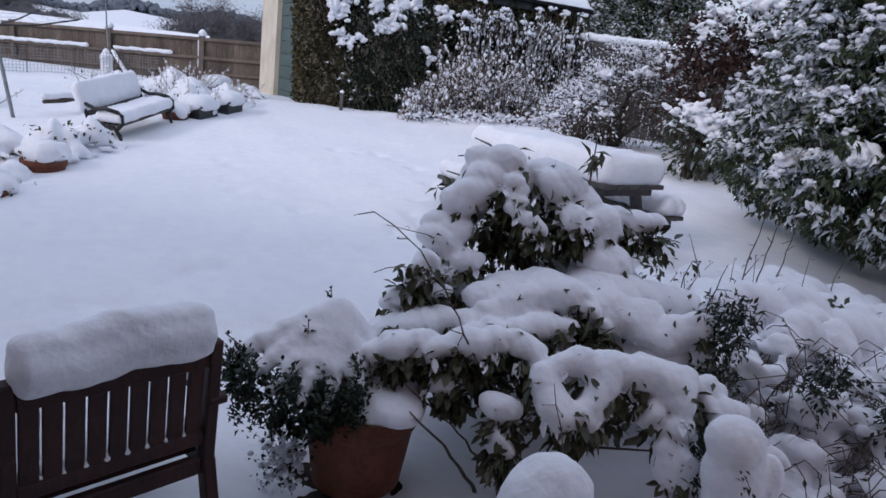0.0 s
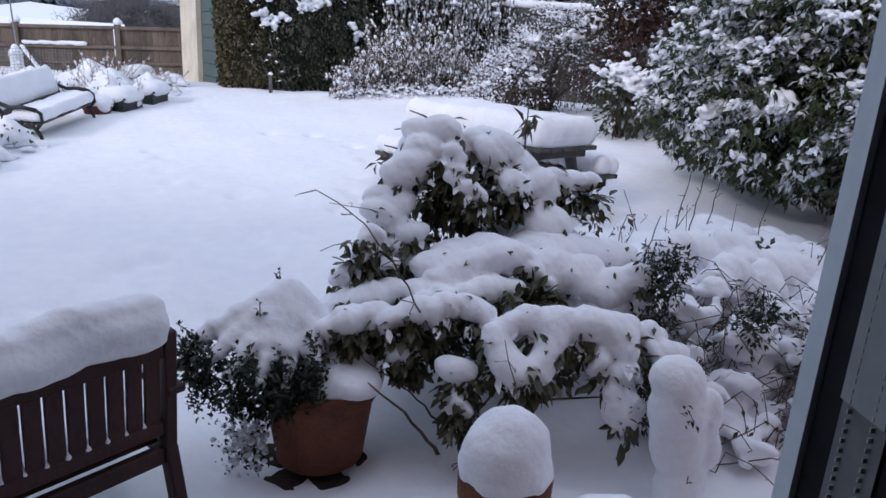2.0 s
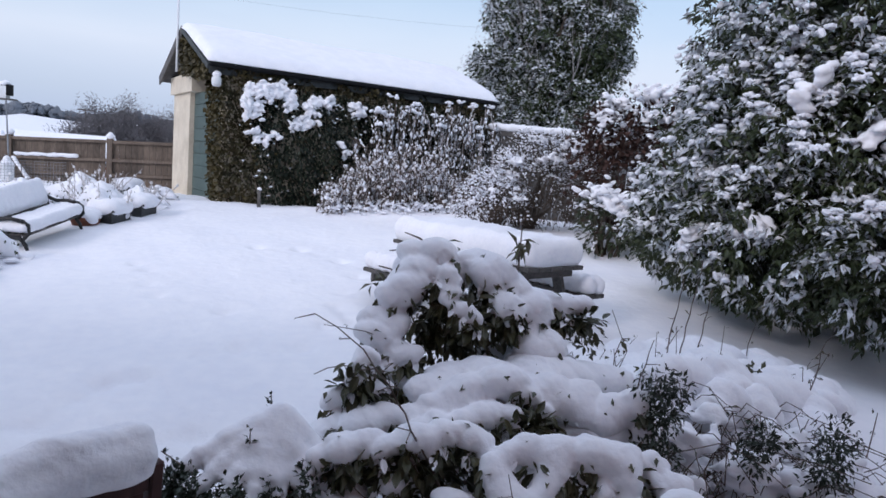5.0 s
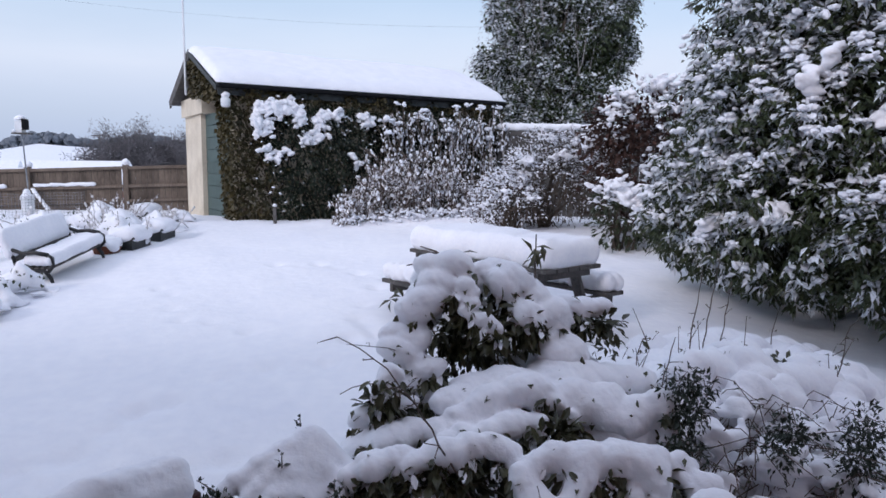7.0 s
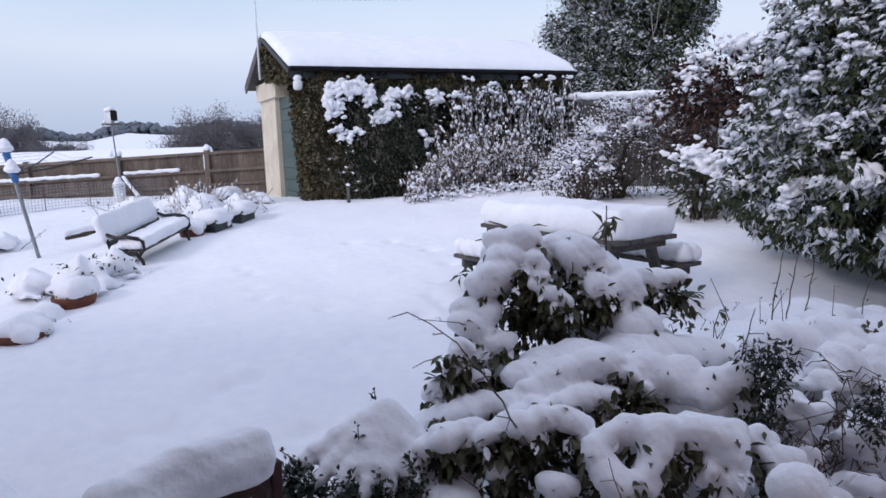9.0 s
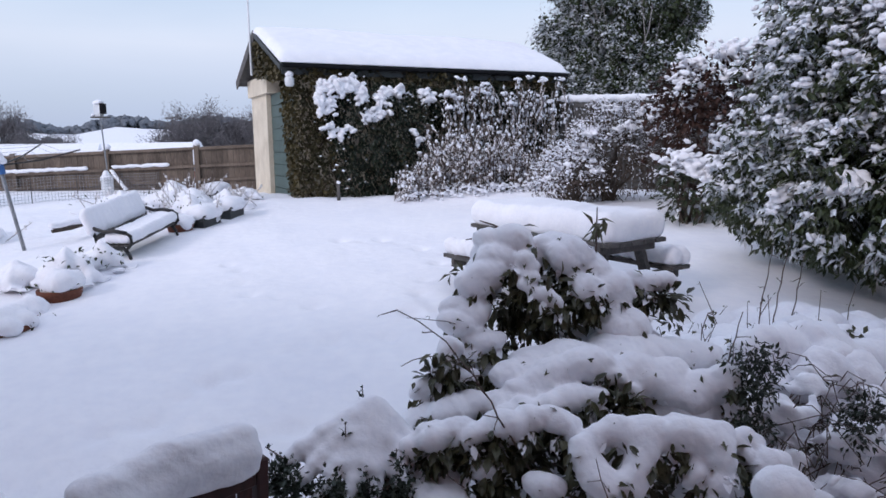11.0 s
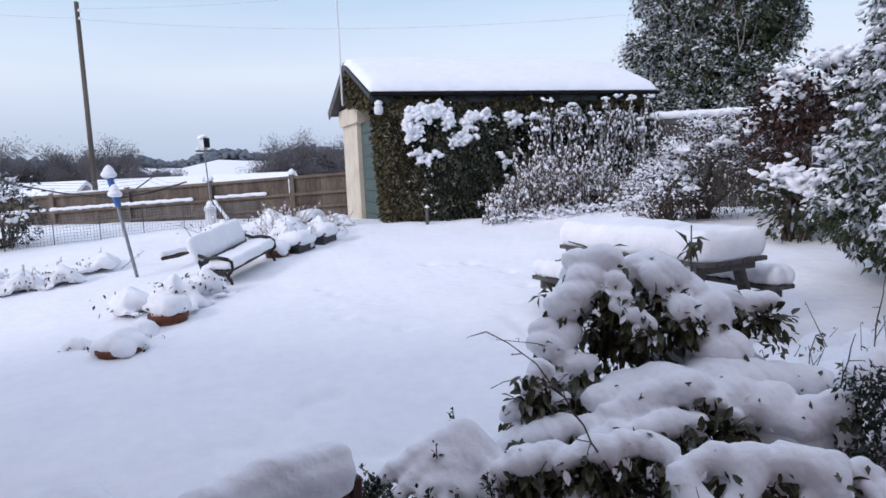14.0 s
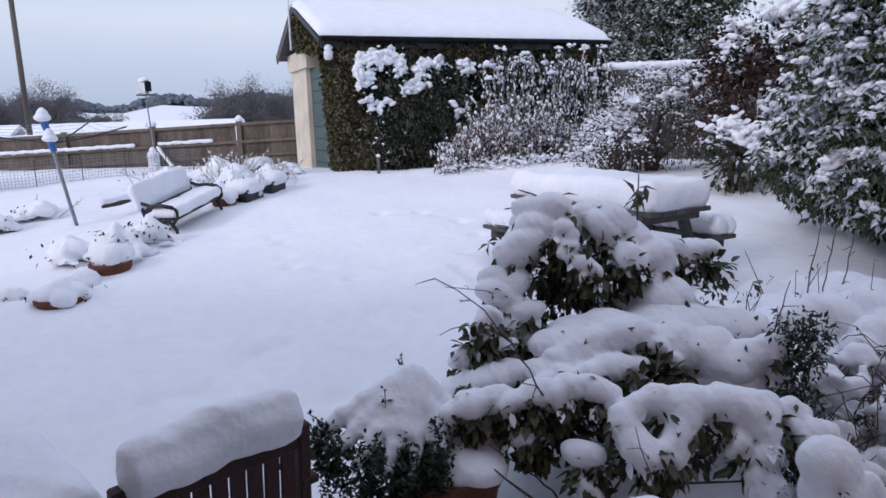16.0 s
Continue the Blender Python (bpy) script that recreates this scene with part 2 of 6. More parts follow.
LEAF = (np.array([(0, 0, 0), (0.45, 0.5, 0.08), (0.5, 0, -0.03), (0.45, -0.5, 0.08), (1, 0, -0.16)]), [(0, 2, 1), (0, 3, 2), (1, 2, 4), (2, 3, 4)])
OVAL = (np.array([(0, 0, 0), (0.22, 0.34, 0.05), (0.22, 0, -0.02), (0.22, -0.34, 0.05), (0.58, 0.46, 0.03), (0.58, 0, -0.05), (0.58, -0.46, 0.03), (0.86, 0.2, -0.07), (0.86, -0.2, -0.07), (1, 0, -0.14)]),
        [(0, 2, 1), (0, 3, 2), (1, 2, 5), (1, 5, 4), (2, 3, 6), (2, 6, 5), (4, 5, 7), (5, 6, 8), (5, 8, 9), (5, 9, 7)])
ICO1, ICO2 = ico(1), ico(2)


def scatter(shape, P, axis, up, size):
    """Copies of a small shape at the points P, each along its axis with its face up; size is (n, 3)."""
    tv, tf = shape
    P, axis, up, size = (np.asarray(v, float) for v in (P, axis, up, size))
    X = axis / (np.linalg.norm(axis, axis=1, keepdims=True) + 1e-9)
    Y = np.cross(up, X)
    Y /= np.linalg.norm(Y, axis=1, keepdims=True) + 1e-9
    Z = np.cross(X, Y)
    t = tv[None] * size[:, None, :]
    V = P[:, None] + t[..., 0:1] * X[:, None] + t[..., 1:2] * Y[:, None] + t[..., 2:3] * Z[:, None]
    k = len(tv)
    Fs = (np.arange(len(P))[:, None, None] * k + np.array(tf)[None]).reshape(-1, len(tf[0]))
    return V.reshape(-1, 3), Fs


def leaves(P, out, size, droop=0.3, spread=0.7, width=0.45, shape=LEAF):
    """Leaves at P that point along out, scattered and drooping."""
    n = len(P)
    axis = out + RNG.normal(0, spread, (n, 3)) - np.array([0, 0, droop])
    up = np.array([0, 0, 1.0]) + RNG.normal(0, 0.5, (n, 3))
    s = size * RNG.uniform(0.65, 1.25, n)
    return scatter(shape, P, axis, up, np.stack([s, s * width, s], 1))


def clumps(P, size, flat=0.6, shape=ICO1):
    n = len(P)
    s = size * RNG.uniform(0.5, 1.4, n)
    V, Fs = scatter(shape, P, RNG.normal(0, 1, (n, 3)) * [1, 1, 0.25], np.array([0, 0, 1.0]) + RNG.normal(0, 0.25, (n, 3)), np.stack([s * RNG.uniform(0.8, 1.5, n), s, s * flat], 1))
    return V, Fs


def wobble(V, amount, scale, seed=0.0):
    """Soft uneven push of points, by summed sines."""
    V = np.array(V, float)
    out = np.zeros_like(V)
    for k, (f, a) in enumerate(((1.0, 1.0), (2.3, 0.5), (4.9, 0.28))):
        q = V * scale * f
        out[:, 0] += a * np.sin(q[:, 1] * 1.3 + q[:, 2] * 0.9 + 1.7 * k + seed)
        out[:, 1] += a * np.sin(q[:, 2] * 1.1 + q[:, 0] * 1.2 + 2.9 * k + seed)
        out[:, 2] += a * np.sin(q[:, 0] * 1.4 + q[:, 1] * 0.8 + 0.6 * k + seed)
    return V + out * amount


def snow_mass(name, blobs, parent=None, voxel=0.02, rounds=4, rough=0.006, material=None, label=""):
    """Heaps of snow, grown together: blobs are (centre, (rx, ry, rz))."""
    tv, tf = ICO2
    V, Fs = [], []
    for c, r in blobs:
        Fs += [[i + len(V) * len(tv) for i in f] for f in tf]
        V.append(tv * np.array(r) + np.array(c))
    V = wobble(np.concatenate(V), rough, 9.0, 1.0)
    me = mesh(name, V, Fs, material or SNOW)
    tmp = new("tmp", me)
    r = tmp.modifiers.new("r", "REMESH")
    r.mode, r.voxel_size = "VOXEL", voxel
    s = tmp.modifiers.new("s", "SMOOTH")
    s.iterations, s.factor = rounds, 0.5
    got = bpy.data.meshes.new_from_object(tmp.evaluated_get(bpy.context.evaluated_depsgraph_get()))
    bpy.data.objects.remove(tmp)
    bpy.data.meshes.remove(me)
    got.name = name
    if not got.materials:
        got.materials.append(material or SNOW)
    co = np.empty(len(got.vertices) * 3)
    got.vertices.foreach_get("co", co)
    co = wobble(wobble(co.reshape(-1, 3), rough * 0.22, 19.0, 2.0), rough * 0.10, 53.0, 4.0)
    got.vertices.foreach_set("co", co.reshape(-1))
    got.polygons.foreach_set("use_smooth", [True] * len(got.polygons))
    return part(name, got, None, parent, label)


def along(points, step):
    """Points every step metres along a broken line."""
    out = []
    pts = [Vector(p) for p in points]
    for a, b in zip(pts, pts[1:]):
        k = max(1, int((b - a).length / step))
        out += [a.lerp(b, i / k) for i in range(k)]
    return out + [pts[-1]]


def smooth01(a, b, v):
    t = np.clip((v - a) / (b - a), 0, 1)
    return t * t * (3 - 2 * t)

# ---- ground: one sheet from the house to the far hills ----
def bump(x, y, cx, cy, rx, ry, h):
    return h * np.exp(-(((x - cx) / rx) ** 2 + ((y - cy) / ry) ** 2))


def height(x, y):
    x, y = np.asarray(x, float), np.asarray(y, float)
    lawn = 0.76 * np.clip((y - 2.4) / 8.8, 0, 1.0) * smooth01(2.2, 3.4, y)
    z = lawn - 0.16 * smooth01(12.2, 15.5, y)
    # garden beds and banks under the snow
    z = z + bump(x, y, 1.55, 3.15, 0.75, 0.5, 0.24) + bump(x, y, 0.6, 3.05, 0.7, 0.35, 0.20) + bump(x, y, 2.9, 3.9, 0.9, 0.7, 0.14) + bump(x, y, 1.75, 3.85, 0.75, 0.45, 0.16)
    z = z + bump(x, y, 3.6, 9.9, 2.2, 0.7, 0.10) + bump(x, y, 0.5, 11.0, 1.8, 0.35, 0.12)
    z = z + bump(x, y, 2.05, 4.6, 0.8, 0.35, 0.12) + bump(x, y, -6.3, 9.2, 1.3, 0.8, 0.10)
    # soft unevenness of trodden and drifted snow
    z = z + 0.014 * np.sin(x * 2.1 + 0.7 * y) * np.sin(y * 1.7 - 0.4 * x) + 0.009 * np.sin(5.3 * x + 1.1) * np.sin(4.1 * y + 0.5 * x) + 0.005 * np.sin(9.1 * x - 4.0 * y) * np.sin(7.3 * y + 3.1 * x) * np.sin(1.3 * x + 0.9 * y)
    # old tracks across the lawn
    k = 0
    for (ax, ay), (bx, by), n in (((-2.1, 3.5), (0.15, 5.9), 15), ((-0.1, 4.0), (-0.2, 7.4), 9), ((-1.6, 8.3), (1.4, 7.4), 10), ((-1.2, 5.6), (-2.6, 7.0), 6), ((-1.5, 2.9), (-0.5, 3.6), 5)):
        for i in range(n):
            t = i / (n - 1)
            k += 1
            px = ax + (bx - ax) * t + 0.16 * math.sin(7.1 * k)
            py = ay + (by - ay) * t + 0.15 * math.sin(4.7 * k + 1)
            z = z - (0.036 + 0.018 * math.sin(3.3 * k)) * np.exp(-(((x - px) / 0.085) ** 2 + ((y - py) / 0.10) ** 2)) + bump(x, y, px - 0.1, py - 0.13, 0.09, 0.08, 0.006)
    z = z + bump(x, y, 0.22, 1.86, 0.10, 0.12, 0.07) + bump(x, y, 0.75, 1.95, 0.25, 0.18, 0.06) - bump(x, y, 0.30, 1.80, 0.05, 0.10, 0.05) + bump(x, y, 0.95, 1.65, 0.30, 0.2, 0.05)
    # hollow round the large pot
    z = z - 0.05 * np.exp(-(((x + 0.20) ** 2 + (y - 2.28) ** 2) / 0.26 ** 2) ** 3)
    # valley beyond the fence and the hill on its other side
    r = np.hypot(x, y)
    z = z - 4.2 * smooth01(17.5, 55, y) - 4.0 * smooth01(60, 130, y)
    az = np.degrees(np.arctan2(x, y))
    hill = 9 * np.exp(-((az + 24) / 9.0) ** 2) + 6 * np.exp(-((az + 42) / 9.0) ** 2) + 8 * np.exp(-((az + 8) / 9.0) ** 2) + 9
    z = z + (hill + 2.5 * np.sin(az * 0.9)) * smooth01(190, 480, r) * (y > 0) + 6 * smooth01(500, 1500, r) * (y > 0)
    return z


def ground_at(x, y):
    return float(height(x, y))


def spread(a, b, step, far, ratio):
    inner = np.arange(a, b + step / 2, step)
    lo, hi, s = [], [], step
    while (lo[-1] if lo else a) > -far:
        s *= ratio
        lo.append((lo[-1] if lo else a) - s)
        hi.append((hi[-1] if hi else b) + s)
    return np.concatenate([lo[::-1], inner, hi])


def build_ground():
    xs = spread(-5.2, 3.6, 0.04, 2200, 1.09)
    ys = spread(1.0, 11.6, 0.04, 2200, 1.09)
    X, Y = np.meshgrid(xs, ys)
    Z = height(X, Y)
    n, m = X.shape
    V = np.stack([X, Y, Z], -1).reshape(-1, 3)
    i = (np.arange(n - 1)[:, None] * m + np.arange(m - 1)[None]).reshape(-1)
    me = bpy.data.meshes.new("ground")
    me.from_pydata(V.tolist(), [], np.stack([i, i + 1, i + m + 1, i + m], 1).tolist())
    me.polygons.foreach_set("use_smooth", [True] * len(me.polygons))
    me.materials.append(LAWN)
    tagged(new("ground", me), "snow-covered lawn and patio sloping up to a valley", "snow ground", kind="structure")


build_ground()

# ---- garage ----
GN, GU, GG = Vector((-2.68, 11.51, 0)), Vector((0.883, 0.469, 0)), Vector((-0.469, 0.883, 0))
G_LEN, G_WID, G_BASE, G_EAVE, G_RIDGE = 5.28, 3.6, 0.40, 2.98, 3.68


def gp(s, t, z):
    p = GN + GU * s + GG * t
    return Vector((p.x, p.y, z))


def prism(bottom, top):
    """A closed body between two equal loops."""
    bm = bmesh.new()
    a, b = [bm.verts.new(p) for p in bottom], [bm.verts.new(p) for p in top]
    n = len(a)
    bm.faces.new(a[::-1])
    bm.faces.new(b)
    for i in range(n):
        bm.faces.new((a[i], a[(i + 1) % n], b[(i + 1) % n], b[i]))
    bmesh.ops.recalc_face_normals(bm, faces=bm.faces[:])
    return bm


def slab(s0, s1, t0, t1, z0, z1):
    q = ((s0, t0), (s1, t0), (s1, t1), (s0, t1))
    return prism([gp(s, t, z0) for s, t in q], [gp(s, t, z1) for s, t in q])


def build_garage():
    g = thing("garage", (0, 0, 0), "small ivy-clad garage with snow-covered pitched roof", "garage")
    W, R = G_WID, 0.20
    part("side_wall", slab(0, G_LEN, 0, R, G_BASE, G_EAVE), RENDER, g)
    part("rear_wall", slab(0, G_LEN, W - R, W, G_BASE, G_EAVE), RENDER, g)
    part("end_wall", slab(G_LEN - R, G_LEN, R, W - R, G_BASE, G_EAVE), RENDER, g)
    part("pillar", slab(-0.05, 0.30, 2.12, W - 0.08, G_BASE, 2.62), RENDER, g, "cream rendered pillar beside the door")
    part("lintel", slab(-0.12, 0.26, 1.72, W - 0.06, 2.624, G_EAVE - 0.02), RENDER, g, "cream rendered lintel with a snow crust")
    door = part("garage_door", slab(0.06, 0.10, R, 2.12, G_BASE, 2.62), GREEN_DOOR, g, "green boarded garage door")
    h = (2.62 - G_BASE) / 10
    for i in range(10):
        part("board", slab(0.035, 0.057, R + 0.01, 2.11, G_BASE + i * h + 0.006, G_BASE + (i + 1) * h - 0.006), GREEN_DOOR, door)
    mid = W / 2
    part("gable", prism([gp(0.0, 0, G_EAVE), gp(0.0, W, G_EAVE), gp(0.0, mid, G_RIDGE)], [gp(0.15, 0, G_EAVE), gp(0.15, W, G_EAVE), gp(0.15, mid, G_RIDGE)]), BARK, g)
    part("far_gable", prism([gp(G_LEN - 0.15, 0, G_EAVE), gp(G_LEN - 0.15, W, G_EAVE), gp(G_LEN - 0.15, mid, G_RIDGE)], [gp(G_LEN, 0, G_EAVE), gp(G_LEN, W, G_EAVE), gp(G_LEN, mid, G_RIDGE)]), RENDER, g)
    k = (G_RIDGE - G_EAVE) / mid
    o, e0, e1 = 0.16, -0.28, G_LEN + 0.10
    roof = part("roof", prism([gp(e0, -o, G_EAVE - o * k), gp(e0, mid, G_RIDGE), gp(e0, W + o, G_EAVE - o * k), gp(e0, W + o, G_EAVE - o * k + 0.07), gp(e0, mid, G_RIDGE + 0.07), gp(e0, -o, G_EAVE - o * k + 0.07)],
                              [gp(e1, -o, G_EAVE - o * k), gp(e1, mid, G_RIDGE), gp(e1, W + o, G_EAVE - o * k), gp(e1, W + o, G_EAVE - o * k + 0.07), gp(e1, mid, G_RIDGE + 0.07), gp(e1, -o, G_EAVE - o * k + 0.07)]), BLACK_TRIM, g)
    z = G_EAVE - o * k
    part("gutter", bars([(gp(e0, -o - 0.05, z + 0.01), gp(e1, -o - 0.05, z + 0.01), 0.09, 0.05)], 0.012), GASKET, roof, "dark gutter along the eaves")
    part("fascia", bars([(gp(e0, -o + 0.01, z - 0.06), gp(e1, -o + 0.01, z - 0.06), 0.02, 0.13)]), BLACK_TRIM, roof)
    for t, zz in ((-o, z), (W + o, z)):
        part("bargeboard", bars([(gp(e0 - 0.015, t, zz - 0.02), gp(e0 - 0.015, mid, G_RIDGE), 0.03, 0.17 if t > 0 else 0.09)]), BLACK_TRIM if t < 0 else OLD_WOOD, roof, "weathered timber bargeboard")
        part("soffit", bars([(gp(e0 / 2, t, zz - 0.03), gp(e0 / 2, mid, G_RIDGE - 0.03), 0.26, 0.02)]), OLD_WOOD, roof)
    # snow blanket with a soft edge
    rows, cols = 22, 90
    V, Fs = [], []
    for layer in (0, 1):
        for i in range(rows + 1):
            t = -o - 0.05 + (W + 2 * o + 0.1) * i / rows
            for j in range(cols + 1):
                s = e0 - 0.03 + (e1 - e0 + 0.06) * j / cols
                d = min(t + o + 0.05, W + o + 0.05 - t, (s - e0 + 0.03) * 1.6, (e1 + 0.03 - s) * 1.6)
                base = G_RIDGE + 0.075 - abs(t - mid) * k
                top = 0.14 * math.sqrt(max(0.0, min(1.0, d / 0.14))) + 0.012 * math.sin(2.3 * s + 3 * t) + 0.006 * math.sin(7 * s)
                if abs(t - mid) < 0.3:
                    base -= 0.05 * (1 - abs(t - mid) / 0.3)
                V.append(tuple(gp(s, t, base + (max(0.02, top) if layer else 0.004))))
    n = (rows + 1) * (cols + 1)
    for layer in (0, 1):
        for i in range(rows):
            for j in range(cols):
                a = layer * n + i * (cols + 1) + j
                f = (a, a + 1, a + cols + 2, a + cols + 1)
                Fs.append(f if layer else f[::-1])
    edge = [j for j in range(cols)] + [i * (cols + 1) + cols for i in range(rows)] + [rows * (cols + 1) + j for j in range(cols, 0, -1)] + [i * (cols + 1) for i in range(rows, 0, -1)]
    for a, b in zip(edge, edge[1:] + edge[:1]):
        Fs.append((a, b, b + n, a + n))
    part("roof_snow", mesh("roof_snow", V, Fs, SNOW, True), None, g, "thick smooth white snow on the roof")
    return g


build_garage()


def build_ivy():
    """Ivy over the side wall and the gable of the garage."""
    iv = thing("ivy", (0, 0, 0), "dense brown-green ivy covering the garage wall", "ivy")
    n = 15000
    s, z = RNG.uniform(-0.10, G_LEN + 0.1, n), RNG.uniform(0.58, G_EAVE - 0.04, n)
    bulge = 0.09 + 0.05 * np.sin(3 * s) * np.sin(2.5 * z) + 0.03 * np.sin(11 * s + 4 * z) + RNG.uniform(0, 0.07, n) + 0.08 * smooth01(0.5, 0.9, s) * smooth01(2.7, 2.4, z)
    P = np.array([tuple(gp(a, -c, b)) for a, b, c in zip(s, z, bulge)])
    out = np.tile(np.array(-GG), (n, 1))
    brown = RNG.uniform(0, 1, n) < np.clip(1.1 - 1.6 * smooth01(0.35, 0.8, s + 0.1 * np.sin(4 * z)) + 1.3 * smooth01(2.58, 2.74, z + 0.06 * np.sin(3 * s)), 0.03, 1)
    part("foliage", mesh("foliage", *leaves(P[brown], out[brown], 0.075, 0.8, 0.5, 0.8), IVY), None, iv, "bronze-green ivy leaves")
    part("dark_foliage", mesh("dark_foliage", *leaves(P[~brown], out[~brown], 0.085, 0.8, 0.5, 0.6), IVY_DARK), None, iv, "dark green ivy leaves")
    m = 2600
    t, h = RNG.uniform(-0.1, 1.95, m), RNG.uniform(0, 1, m) ** 0.8
    top = G_EAVE - 0.04 + (G_RIDGE - G_EAVE) * (1 - np.abs(t - G_WID / 2) / (G_WID / 2))
    low = G_EAVE - 0.10 - 0.12 * smooth01(1.7, 0.3, t)
    z = low + h * (top - low)
    P = np.array([tuple(gp(-0.05 - a, b, c)) for a, b, c in zip(RNG.uniform(0.05, 0.24, m), t, z)])
    part("gable_foliage", mesh("gable_foliage", *leaves(P, np.tile(np.array(-GU), (m, 1)), 0.075, 0.8, 0.5, 0.8), IVY), None, iv)
    m = 1500
    z = RNG.uniform(0.58, G_EAVE, m)
    t = RNG.uniform(-0.16, 0.80, m) * (0.6 + 0.45 * smooth01(0.6, 2.6, z))
    P = np.array([tuple(gp(-0.01 - a, b, c)) for a, b, c in zip(RNG.uniform(0, 0.07, m), t, z)])
    part("corner_foliage", mesh("corner_foliage", *leaves(P, np.tile(np.array(-GU - GG), (m, 1)), 0.075, 0.8, 0.5, 0.8), IVY), None, iv)
    # backing stems
    part("vine", mesh("vine", *tubes([[(gp(a + 0.1 * math.sin(9 * a + 2 * k), -0.03, 0.6 + 0.25 * k), 0.014) for k in range(9)] for a in np.linspace(0.05, G_LEN, 30)], 4), BARK), None, iv)
    # snow caught in the climber
    for cs, cz, ws, hz, k in ((0.52, 2.60, 0.20, 0.10, 26), (0.85, 2.62, 0.22, 0.11, 30), (1.02, 2.46, 0.08, 0.12, 10), (0.42, 2.32, 0.15, 0.12, 22), (0.34, 2.42, 0.06, 0.08, 6), (1.60, 2.52, 0.18, 0.09, 22), (1.42, 2.36, 0.10, 0.13, 14), (1.24, 2.16, 0.15, 0.10, 16), (2.28, 2.44, 0.12, 0.10, 12), (2.2, 2.55, 0.08, 0.05, 6), (0.56, 1.80, 0.10, 0.10, 8), (0.42, 1.95, 0.08, 0.04, 4), (0.75, 1.92, 0.10, 0.04, 5), (1.95, 1.85, 0.08, 0.05, 4), (2.1, 1.7, 0.06, 0.06, 3)):
        heaps = []
        for _ in range(k * 4):
            a, b = cs + RNG.uniform(-1.15, 1.15) * ws, cz + RNG.normal(0, 0.62) * hz
            r = RNG.uniform(0.014, 0.050)
            heaps.append((tuple(gp(a, -0.20 - RNG.uniform(0, 0.10), b)), (r * 1.25, r, r * 0.85)))
        snow_mass("snow", heaps, iv, 0.013, 1, 0.020)
    n = 520
    s, z = RNG.uniform(0.2, G_LEN, n), RNG.uniform(0.9, 2.6, n)
    keep = RNG.uniform(0, 1, n) < 0.25 + 0.5 * smooth01(1.6, 2.4, z)
    P = np.array([tuple(gp(a, -0.24, b)) for a, b in zip(s[keep], z[keep])])
    part("snow_dusting", mesh("snow_dusting", *clumps(P, 0.021), FROST), None, iv)


build_ivy()

# ---- boundary fence ----
F_Y = 16.4


def fence_top(x):
    return 1.37 + (x + 13.2) * 0.0337


def build_fence():
    f = tagged(thing("fence", (0, F_Y, 0), "brown wooden board fence with snow on its rails", "fence"), kind="structure")
    posts = [-17.5, -15.2, -13.0, -10.8, -8.5, -6.3, -4.1]
    for x in posts:
        z = fence_top(x)
        part("post", bars([((x, -0.03, 0.2), (x, -0.03, z + 0.06), 0.12, 0.12, (0, 1, 0))]), FENCE, f)
    for a, b in zip(posts, posts[1:]):
        for dz, w in ((-0.02, 0.05), (-0.44, 0.07), (-0.78, 0.05)):
            part("rail", bars([((a + 0.06, -0.05, fence_top(a) + dz), (b - 0.06, -0.05, fence_top(b) + dz), w, 0.07)]), FENCE, f)
        k = 0.135
        for i in range(int((b - a - 0.12) / k)):
            x = a + 0.13 + i * k
            z = fence_top(x)
            part("board", bars([((x, 0.0, 0.25), (x, 0.0, z - 0.01 + 0.01 * RNG.uniform(-1, 1)), k - 0.008, 0.02, (0, 1, 0))], 0.0), FENCE, f)
    for a, b, dz in ((-13.0, -9.0, -0.40), (-17.3, -13.2, -0.40), (-8.3, -7.0, -0.40)):
        snow_mass("rail_snow", [((x, -0.09, fence_top(x) + dz + 0.03), (0.09, 0.055, 0.04 + 0.02 * RNG.uniform())) for x in np.arange(a, b, 0.09)], f, 0.02, 3)
    for x in (-6.3, -8.5, -13.0):
        snow_mass("post_snow", [((x, -0.03, fence_top(x) + 0.10), (0.10, 0.10, 0.08)), ((x, -0.03, fence_top(x) + 0.15), (0.06, 0.06, 0.05))], f, 0.018, 2)
    snow_mass("top_snow", [((x, -0.02, fence_top(x) + 0.02), (0.12, 0.05, 0.025 + 0.02 * RNG.uniform())) for x in np.arange(-17, -8.6, 0.11)], f, 0.02, 3)
    strut = thing("loose_plank", (-8.35, F_Y - 0.3, 0.62), "snow-topped plank leaning on the fence", "plank")
    part("plank", bars([((0, 0.15, 0.42), (0.42, -0.1, 0.0), 0.08, 0.03)]), FENCE, strut)
    snow_mass("snow", [((0.42 * t, 0.15 - 0.25 * t, 0.45 - 0.42 * t), (0.06, 0.05, 0.035)) for t in np.linspace(0, 1, 9)], strut, 0.018, 2)


build_fence()


